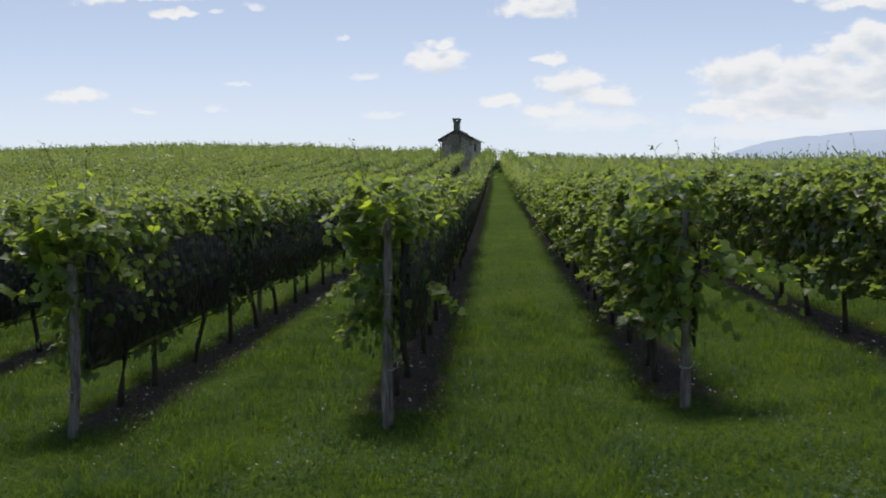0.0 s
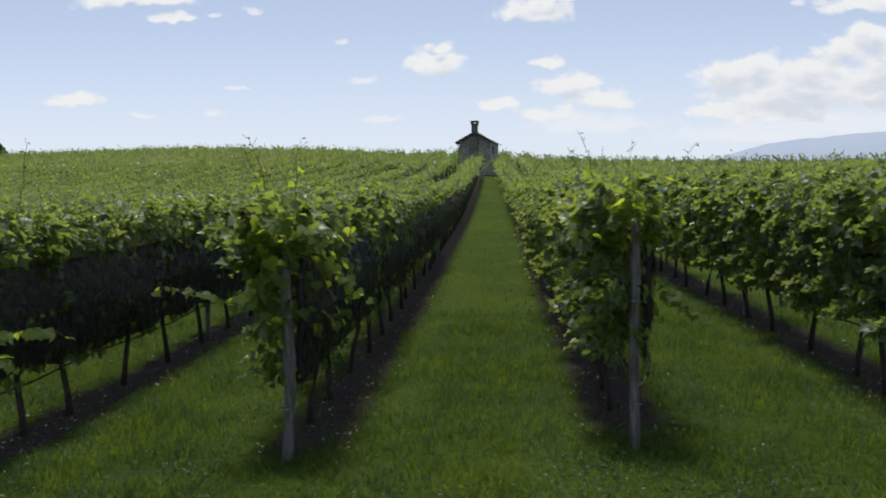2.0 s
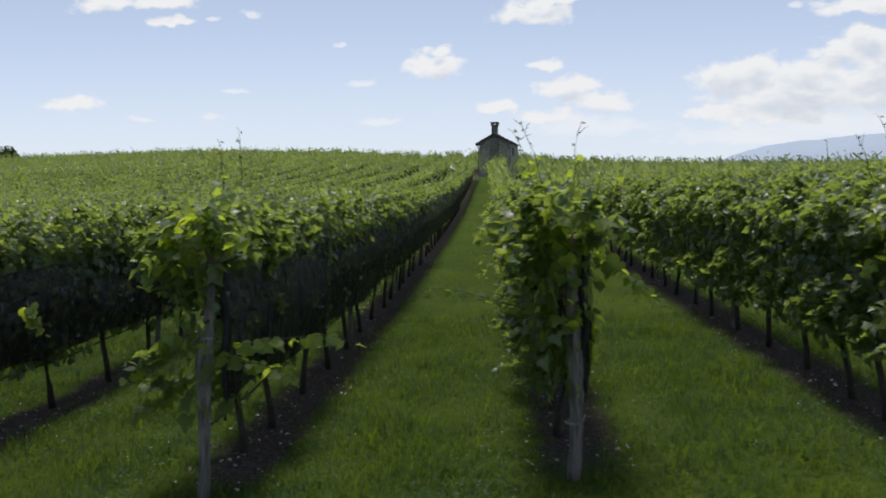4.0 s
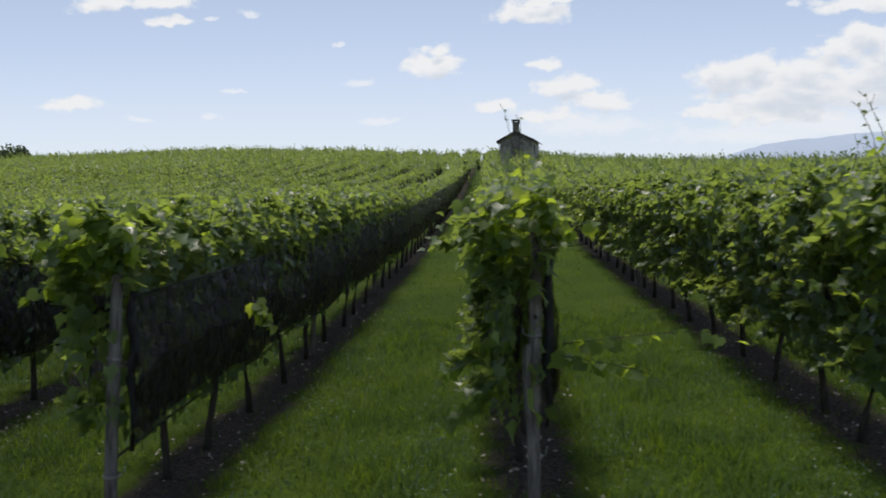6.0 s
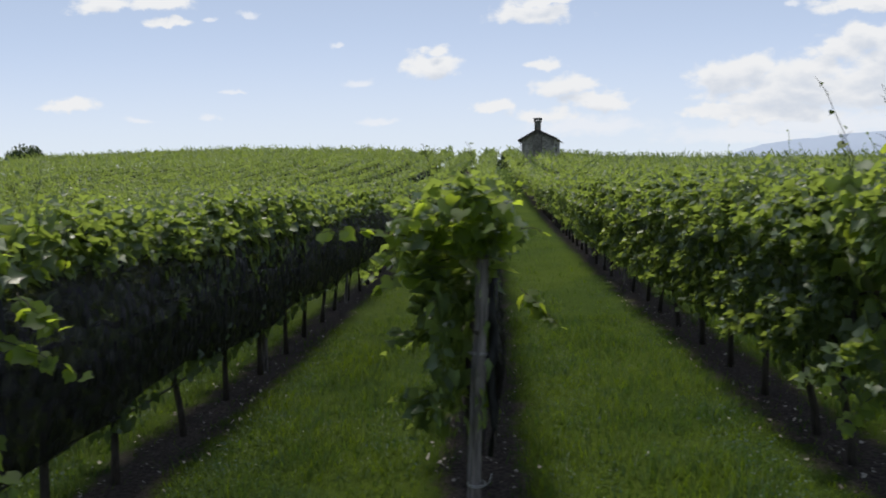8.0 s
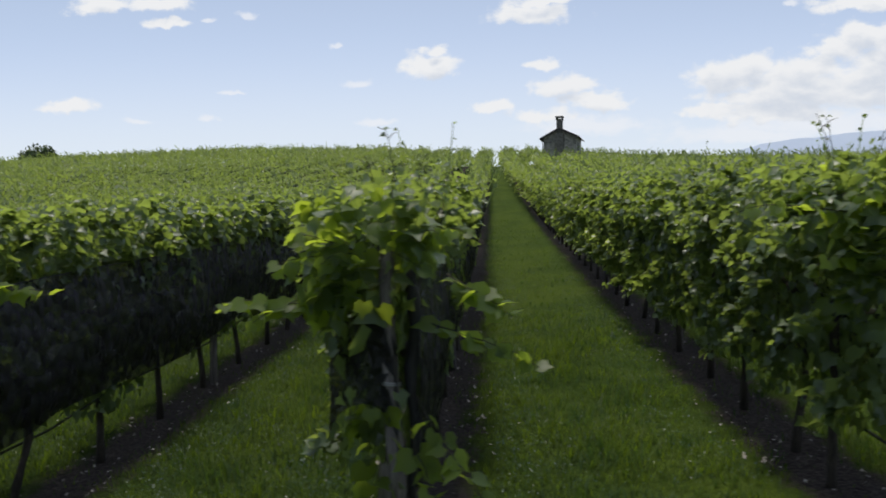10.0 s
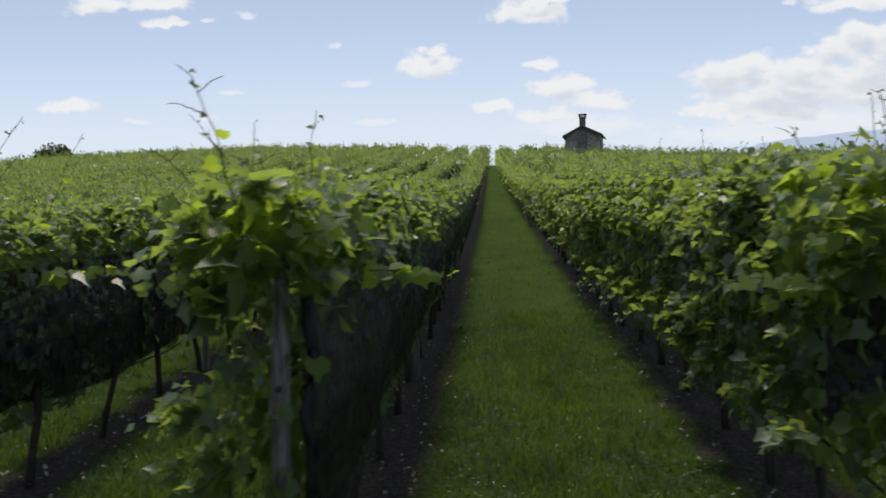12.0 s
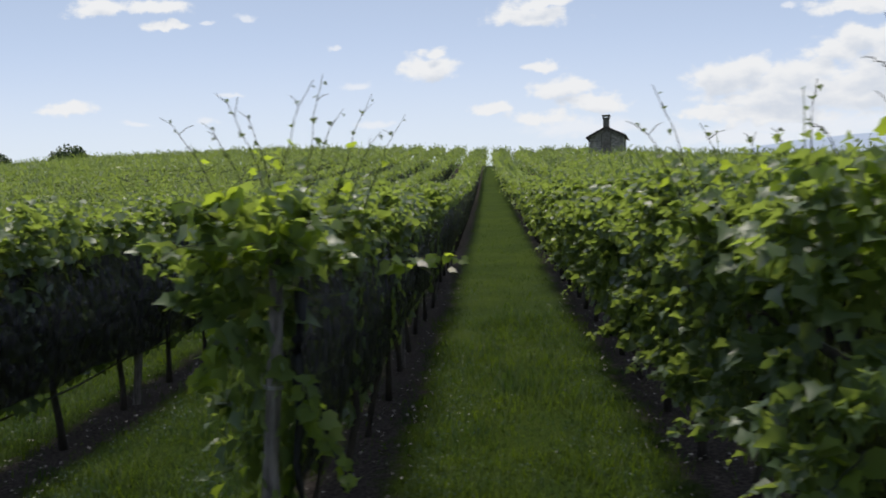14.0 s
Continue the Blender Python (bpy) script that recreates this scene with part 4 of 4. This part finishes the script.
def side_net(k):
    """Dark hail netting hung from a taut cord along the shaded flank of a row, bellied out by the leaves behind it."""
    x, y0 = row_x(k), row_end(k) + 0.06
    ys = np.concatenate([np.arange(y0, 17, 0.28), np.arange(17, 66, 1.4)])
    if -6.6 < x < -1.4:
        ys = ys[ys < 64]
    levels = 7
    top = NET_TOP.get(k, 1.48)
    v = []
    for yy in ys:
        z0 = ground(x, yy)
        high = top + 0.16 * min(1.0, max(0.0, (yy - 14) / 16))
        reach = min(1.0, 0.9 + (yy - y0) / 0.9)
        low = NET_LOW + 0.13 * noise.noise((yy * 0.9, k * 3.1, 0.0)) + 0.05 * noise.noise((yy * 2.7, k * 3.1, 4.0))
        for q in range(levels):
            f = q / (levels - 1)
            belly = 0.045 * math.sin(math.pi * f) + 0.05 * noise.noise((yy * 1.9, f * 2.2, k * 5.0)) + 0.02 * noise.noise((yy * 5.0, f * 5.0, k * 2.0))
            v.append((x + reach * (0.112 + belly - 0.02 * f) + 0.11 * min(1.0, max(0.0, (yy - 12) / 20)), yy, z0 + high + (low - high) * f + 0.01 * math.sin(yy * 1.4 + k)))
    f = []
    for a in range(len(ys) - 1):
        for q in range(levels - 1):
            b = a * levels + q
            f.append((b, b + levels, b + levels + 1, b + 1))
    ob = thing("side_net", Matrix.Identity(4), "dark hail netting hung along the shaded side of a vine row", "netting", "nets of the rows")
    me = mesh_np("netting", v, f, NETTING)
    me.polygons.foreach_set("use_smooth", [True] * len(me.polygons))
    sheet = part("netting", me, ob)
    # a second, darker sheet is added over the lower half to blacken it
    hv, hf = [], []
    for a, yy in enumerate(ys):
        for q in range(3, levels):
            p = v[a * levels + q]
            hv.append((p[0] + 0.018 + 0.03 * noise.noise((yy * 2.6, q * 1.3, k * 7.0)), p[1], p[2] + (0.30 * noise.noise((yy * 1.1, 4.0, k * 9.0)) + 0.08 * noise.noise((yy * 5.1, 8.0, k * 9.0)) if q == 3 else 0.01)))
    span = levels - 3
    for a in range(len(ys) - 1):
        for q in range(span - 1):
            b = a * span + q
            hf.append((b, b + span, b + span + 1, b + 1))
    part("hem", mesh_np("hem", hv, hf, LOW_DARK_NETTING), sheet)
    if k in NEAR_ROWS:
        # the end of the net is gathered into a narrow drape that hangs beside the post and tapers off over the ground
        bm = bmesh.new()
        z0, n, high = ground(x, y0), 12, top
        pts = [(x + 0.09 + 0.012 * math.sin(q * 1.3 + k), y0 + 0.03 + 0.01 * math.cos(q * 1.7), z0 + high + 0.02 + (NET_LOW - 0.08 - high) * q / (n - 1)) for q in range(n)]
        tube(bm, pts, [0.012 + 0.02 * math.sin(math.pi * min(1, 0.25 + 0.75 * q / (n - 1))) + 0.004 * math.sin(q * 2.1 + k) for q in range(n)], 7)
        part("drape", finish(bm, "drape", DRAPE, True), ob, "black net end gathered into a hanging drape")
    if k == 4:
        # a near-black sheet added for the deep shade between the row-end leaves
        bm = bmesh.new()
        grid = []
        for a in range(9):
            f = a / 8
            grid.append([bm.verts.new((x + 0.04 - 0.34 * f, y0 - 0.10 + 0.16 * f * f + 0.015 * math.sin(q * 1.9 + a), ground(x, y0) + 1.20 + 0.17 * math.sin(math.pi * f) ** 0.5 - 0.40 * q / 6 - 0.03 * f)) for q in range(7)])
        for c, d in zip(grid, grid[1:]):
            for q in range(6):
                bm.faces.new((c[q], d[q], d[q + 1], c[q + 1]))
        part("flap", finish(bm, "flap", SHADE_SHEET, True), ob, "dark sheet added for the shade between the row-end leaves")
    bm = bmesh.new()
    tube(bm, [Vector(v[a * levels]) for a in range(0, len(ys), 3)], [0.005] * len(range(0, len(ys), 3)), 4)
    part("cord", finish(bm, "cord", HOSE, True), ob, "taut black edge cord")


for k in range(-8, 18):
    side_net(k)

# ---------------------------------------------------------------- the rows further up
def far_row(k):
    """The rest of a row up to the crest: leaves that grow coarser with distance, trunks near by."""
    x = row_x(k)
    begin = row_end(k) + 0.45 + VINE_STEP * NEAR_COUNT - 0.5 if k in NEAR_ROWS else row_end(k)
    vs, fs, base = [], [], 0
    stretches = [(begin, 26, 430, 0.112, 0.5 if k in NEAR_ROWS else 0.68), (max(begin, 26), 46, 250, 0.14, 0.75), (max(begin, 46), 91, 84, 0.205, 0.95)]
    if -45 < x < 30:
        stretches.append((91, 126, 46, 0.26, 0.9))
    if -6.6 < x < -1.4:
        stretches = stretches[:2] + [(46, 67.5, 95, 0.20, 0.95), (76, 91, 92, 0.205, 0.95), (91, 126, 46, 0.26, 0.9)]
    for a, b, per, size, share in stretches:
        if b <= a or x < -17 - 0.74 * b or x > 2 + 0.64 * b:
            continue
        p, nrm, tip, s = canopy(int((b - a) * per), b - a, rng, size, k * 3.7 + 0.5, share)
        p[:, 1] += a
        keep = (p[:, 1] * 0.72 + 16.5 > -x) & (p[:, 1] * 0.56 + 2.0 > x)
        p, nrm, tip, s = p[keep], nrm[keep], tip[keep], s[keep]
        p[:, 0] *= 1 + np.where(p[:, 0] < 0, 1.6, 0.35 + 1.1 * np.clip((p[:, 1] - 66) / 20, 0, 1)) * np.clip((p[:, 1] - 30) / 34, 0, 1)
        if a >= 26:
            nrm = nrm * 0.6 + (0, 0, 0.7)
        tall = np.array([noise.noise((yy * 0.35, k * 1.7, 1.0)) for yy in p[:, 1]])
        fine = np.array([noise.noise((yy * 1.6, k * 2.9, 5.0)) for yy in p[:, 1]])
        p[:, 2] = p[:, 2] * (1 + 0.06 * tall + 0.08 * fine * min(1.0, a / 40))
        p[:, 0] += x - CROWN_SHIFT
        p[:, 2] += ground_np(p[:, 0], p[:, 1])
        v, f = lay_leaves(SMALL_LEAF, p, nrm + rng.normal(0, 0.25, nrm.shape), tip + rng.normal(0, 0.6, tip.shape), s)
        vs.append(v)
        fs.append(f + base)
        base += len(v)
        # upright tips over the canopy
        n = int((b - a) * (2.5 if a < 46 else 5))
        yy = rng.uniform(a, b, n)
        xx = x + rng.normal(0, 0.2 + 0.004 * a, n)
        zz = ground_np(xx, yy) + 1.78
        hh = 0.12 + 0.65 * rng.uniform(0, 1, n) ** 2.0
        ww = 0.006 + 0.00022 * yy
        lean = rng.normal(0, 0.55, (n, 2)) * hh[:, None]
        v = np.stack([np.stack([xx - ww, yy, zz], 1), np.stack([xx + ww, yy, zz], 1), np.stack([xx + ww * 0.5 + lean[:, 0], yy + lean[:, 1], zz + hh], 1),
                      np.stack([xx - ww * 0.5 + lean[:, 0], yy + lean[:, 1], zz + hh * 0.9], 1)], 1).reshape(-1, 3)
        q = np.arange(n)[:, None] * 4
        f = np.concatenate([q + [0, 1, 2], q + [0, 2, 3]], 0)
        vs.append(v)
        fs.append(f + base)
        base += len(v)
        for up in (0.45, 0.85):
            spot = np.stack([xx + lean[:, 0] * up, yy + lean[:, 1] * up, zz + hh * up], 1)
            v, f = lay_leaves(SMALL_LEAF, spot, rng.normal(0, 0.6, (n, 3)) + (0, -0.5, 0.4), rng.normal(0, 0.8, (n, 3)), (0.05 + 0.0012 * yy) * rng.uniform(0.6, 1.3, n))
            vs.append(v)
            fs.append(f + base)
            base += len(v)
    if not vs:
        return
    ob = tagged(new("vine_hedge", mesh_np("vine_hedge", np.concatenate(vs), np.concatenate(fs), VINE_LEAF)), "long green vine row running up to the crest", "vine row", "rows up the slope", "stuff")
    bm = bmesh.new()
    yy = begin + 0.45
    while yy < 40 and abs(x + 7) < 0.7 * yy + 10:
        z = ground(x, yy)
        tube(bm, [(x, yy, z - 0.05), (x + rng.uniform(-.05, .05), yy, z + 0.45), (x, yy, z + 0.95)], [0.036, 0.028, 0.03], 5)
        yy += VINE_STEP
    if bm.verts:
        part("trunk_line", finish(bm, "trunk_line", BARK, True), ob, "dark trunks under the leaves")
        tagged(ob.children[0], kind="stuff")
    else:
        bm.free()


for k in range(-26, 33):
    far_row(k)

# ---------------------------------------------------------------- bushes and trees on the crest
def bushy(name, x, y, wide, tall, leaves, size, label, category, seed, trunk=0.25):
    r = np.random.default_rng(seed)
    ob = thing(name, pose(x, y, ground(x, y)), label, category)
    bm = bmesh.new()
    tube(bm, [(0, 0, -0.2), (0.03 * wide, 0, tall * 0.25), (0, 0.02 * wide, tall * 0.6)], [0.05 * wide, 0.04 * wide, 0.015 * wide], 7)
    clumps = []
    for q in range(14):
        a = q * 2.4
        rad = wide * 0.5 * r.uniform(0.25, 0.85)
        c = np.array([rad * math.cos(a), rad * math.sin(a), tall * r.uniform(trunk + 0.1, 0.86)])
        clumps.append((c, wide * r.uniform(0.12, 0.24)))
        tube(bm, [(0, 0, tall * 0.2 * r.uniform(0.6, 1.5)), tuple(c * (0.5, 0.5, 0.7)), tuple(c)], [0.022 * wide, 0.014 * wide, 0.005 * wide], 5)
    part("trunk", finish(bm, "trunk", BARK, True), ob)
    pos, nrm = [], []
    for c, rad in clumps:
        d = unit(r.normal(0, 1, (leaves // 14, 3)))
        pos.append(c + d * rad * r.uniform(0.4, 1.15, (len(d), 1)))
        nrm.append(d + r.normal(0, 0.5, d.shape) + (0, 0, 0.3))
    pos, nrm = np.concatenate(pos), np.concatenate(nrm)
    v, f = lay_leaves(SMALL_LEAF, pos, nrm, r.normal(0, 1, pos.shape) + (0, 0, -0.4), size * r.uniform(0.6, 1.3, len(pos)))
    part("crown", mesh_np("crown", v, f, TREE_LEAF), ob)
    return ob


bushy("bush", 0.35, 75, 1.9, 1.55, 1300, 0.15, "dark green round bush at the end of a grass lane", "bush", 3, -0.05)
bushy("bush", -0.75, 74.5, 0.9, 2.2, 500, 0.13, "small dark bush beside the stone hut", "bush", 5, -0.05)
bushy("bush", -7.1, 84, 1.9, 1.6, 1300, 0.15, "dark green round bush at the end of a grass lane", "bush", 6, -0.05)
bushy("tree", -69, 92, 5.6, 15.3 - ground(-69, 92), 2600, 0.4, "dark leafy tree standing behind the vineyard crest", "tree", 8)
bushy("tree", -78.5, 91, 4.4, 14.6 - ground(-78.5, 91), 1800, 0.4, "dark leafy tree standing behind the vineyard crest", "tree", 9)

# ---------------------------------------------------------------- stone hut
def box_bm(bm, x0, x1, y0, y1, z0, z1):
    vs = [bm.verts.new((a, b, c)) for a in (x0, x1) for b in (y0, y1) for c in (z0, z1)]
    for f in ((0, 1, 3, 2), (4, 6, 7, 5), (0, 4, 5, 1), (2, 3, 7, 6), (0, 2, 6, 4), (1, 5, 7, 3)):
        bm.faces.new([vs[q] for q in f])


def box_mesh(name, mat, x0, x1, y0, y1, z0, z1, soften=0.02):
    bm = bmesh.new()
    box_bm(bm, x0, x1, y0, y1, z0, z1)
    if soften:
        bmesh.ops.bevel(bm, geom=bm.edges[:], offset=soften, segments=1, affect="EDGES")
    return finish(bm, name, mat)


def stone_hut():
    hx, hy = -3.9, 70.0
    hz = ground(hx, hy + 1.5) - 0.3
    eave, ridge = 12.42 - hz, 13.18 - hz
    W, D = 1.52, 3.2
    ob = thing("stone_hut", pose(hx, hy, hz, 0, 0, -15.5), "small old grey stone hut with a gable roof and chimney", "hut")
    # gable walls with thickness, the front one with its small window opening
    def gable(y0, y1, name):
        bm = bmesh.new()
        prof = [(-W, 0), (W, 0), (W, eave), (0, ridge), (-W, eave)]
        a = [bm.verts.new((p, y0, q)) for p, q in prof]
        b = [bm.verts.new((p, y1, q)) for p, q in prof]
        bm.faces.new(a[::-1])
        bm.faces.new(b)
        for q in range(5):
            bm.faces.new((a[q], a[(q + 1) % 5], b[(q + 1) % 5], b[q]))
        return part(name, finish(bm, name, STONE_WALL), ob)
    gable(0, 0.35, "front_wall")
    gable(D - 0.35, D, "back_wall")
    part("side_wall", box_mesh("side_wall", PLASTER, W - 0.35, W - 0.003, 0.35, D - 0.35, 0, eave - 0.02, 0), ob, "pale weathered plaster side wall")
    part("side_wall", box_mesh("side_wall", STONE_WALL, -W + 0.003, -W + 0.35, 0.35, D - 0.35, 0, eave - 0.02, 0), ob)
    # window in the side wall, its inner dark a near-black block, and its sill
    win = part("window", box_mesh("window", DARK_OPENING, W - 0.06, W + 0.012, 0.95, 1.45, eave - 1.15, eave - 0.45, 0.01), ob, "small dark window opening")
    part("sill", box_mesh("sill", CHIMNEY_STONE, W - 0.03, W + 0.07, 0.88, 1.52, eave - 1.24, eave - 1.16, 0.01), win)
    # two roof slopes with overhang and courses of tiles
    over, thick = 0.27, 0.09
    pitch = math.atan2(ridge - eave, W)
    for s in (-1, 1):
        bm = bmesh.new()
        run = (W + over) / math.cos(pitch)
        courses = 9
        for c in range(courses):
            r0, r1 = run * c / courses, run * (c + 1) / courses + 0.04
            lift = 0.022
            vs = []
            for rr, up in ((r0, 0.0), (r1, lift)):
                for yy in (-0.24, D + 0.24):
                    for t in (0, thick * 0.6):
                        vs.append(bm.verts.new((s * rr * math.cos(pitch), yy, ridge + 0.02 - rr * math.sin(pitch) + up + t)))
            for f in ((0, 1, 3, 2), (4, 6, 7, 5), (0, 4, 5, 1), (2, 3, 7, 6), (0, 2, 6, 4), (1, 5, 7, 3)):
                bm.faces.new([vs[q] for q in f])
        part("roof", finish(bm, "roof", ROOF_TILE), ob, "weathered brown clay tile slope")
    for s in (-1, 1):
        bm = bmesh.new()
        end = W + over
        prof = [(0, ridge + 0.03), (s * end, ridge + 0.03 - end * math.tan(pitch)), (s * end, ridge - 0.13 - end * math.tan(pitch)), (0, ridge - 0.13)]
        a = [bm.verts.new((p, -0.29, q)) for p, q in prof]
        b = [bm.verts.new((p, -0.245, q)) for p, q in prof]
        bm.faces.new(a)
        bm.faces.new(b[::-1])
        for q in range(4):
            bm.faces.new((a[q], b[q], b[(q + 1) % 4], a[(q + 1) % 4]))
        part("bargeboard", finish(bm, "bargeboard", STAKE_WOOD), ob, "dark wooden board under the gable edge")
    bm = bmesh.new()
    tube(bm, [(0, yy, ridge + 0.10 + 0.01 * math.sin(yy * 5)) for yy in np.linspace(-0.25, D + 0.25, 9)], [0.10] * 9, 8)
    part("ridge_tile", finish(bm, "ridge_tile", ROOF_TILE), ob)
    # gutter end at the left eave
    bm = bmesh.new()
    tube(bm, [(-W - over - 0.03, -0.2, eave - 0.16), (-W - over - 0.03, D + 0.2, eave - 0.15)], [0.06, 0.06], 8)
    part("gutter", finish(bm, "gutter", STAKE_WOOD), ob)
    bm = bmesh.new()
    tube(bm, [(-W - over - 0.03, -0.12, eave - 0.18), (-W - 0.06, -0.08, eave - 0.5), (-W - 0.06, -0.08, 0.2)], [0.04] * 3, 7)
    part("downpipe", finish(bm, "downpipe", STAKE_WOOD), ob)
    # chimney breast on the gable, stack, and an open cap on four stubs
    part("chimney_breast", box_mesh("chimney_breast", CHIMNEY_STONE, -0.42, 0.42, -0.22, 0.0, 0, ridge - 0.55, 0.03), ob)
    stack = part("chimney", box_mesh("chimney", CHIMNEY_STONE, -0.26, 0.26, -0.16, 0.34, ridge - 0.6, 13.98 - hz, 0.02), ob, "square stone chimney stack")
    top = 13.98 - hz
    part("collar", box_mesh("collar", CHIMNEY_STONE, -0.33, 0.33, -0.23, 0.41, top, top + 0.07, 0.01), stack)
    for a in (-0.25, 0.25):
        for b in (-0.14, 0.32):
            part("stub", box_mesh("stub", CHIMNEY_STONE, a - 0.06, a + 0.06, b - 0.06, b + 0.06, top + 0.07, top + 0.24, 0.01), stack)
    part("cap", box_mesh("cap", CHIMNEY_STONE, -0.37, 0.37, -0.27, 0.45, top + 0.24, top + 0.32, 0.015), stack)


stone_hut()

# ---------------------------------------------------------------- far mountain
def mountain():
    m, n, p, out = material("haze_glow_mountain")
    place = n.add("ShaderNodeTexCoord").outputs["Object"]
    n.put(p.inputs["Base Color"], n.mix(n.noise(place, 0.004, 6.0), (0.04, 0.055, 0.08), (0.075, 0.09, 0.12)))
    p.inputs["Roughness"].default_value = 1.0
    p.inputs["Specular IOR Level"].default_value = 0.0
    # the haze of distance is put in as a pale blue glow
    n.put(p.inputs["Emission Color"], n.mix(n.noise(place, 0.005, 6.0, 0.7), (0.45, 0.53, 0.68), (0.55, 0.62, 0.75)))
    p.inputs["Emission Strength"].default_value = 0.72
    us = np.linspace(0.20, 1.5, 131)
    prof = np.interp(us, [0.20, 0.29, 0.32, 0.355, 0.395, 0.433, 0.469, 0.518, 0.65, 0.95, 1.2, 1.5], [0.10, 0.118, 0.1295, 0.1397, 0.147, 0.149, 0.1545, 0.157, 0.166, 0.16, 0.13, 0.09])
    prof = prof + np.array([0.0016 * noise.noise((u * 40, 0, 0)) + 0.0009 * noise.noise((u * 110, 3, 0)) for u in us])
    far = 3900.0
    v, f = [], []
    levels = 8
    for a, (u, h) in enumerate(zip(us, prof)):
        for l in range(levels):
            g = l / (levels - 1)
            d = far - 700 * (1 - g) + 120 * noise.noise((u * 9, g * 3, 1.0)) * (1 - g)
            v.append((u * d, d, -60 + (h * far + 60) * g ** 0.9 + 30 * noise.noise((u * 14, g * 4, 6.0)) * (1 - g) * g))
        v.append((u * (far + 300), far + 300, -60))
    step = levels + 1
    for a in range(len(us) - 1):
        for l in range(levels):
            q = a * step + l
            f.append((q, q + step, q + step + 1, q + 1))
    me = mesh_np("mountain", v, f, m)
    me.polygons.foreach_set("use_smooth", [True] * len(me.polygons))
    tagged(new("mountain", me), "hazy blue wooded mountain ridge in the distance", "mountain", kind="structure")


mountain()
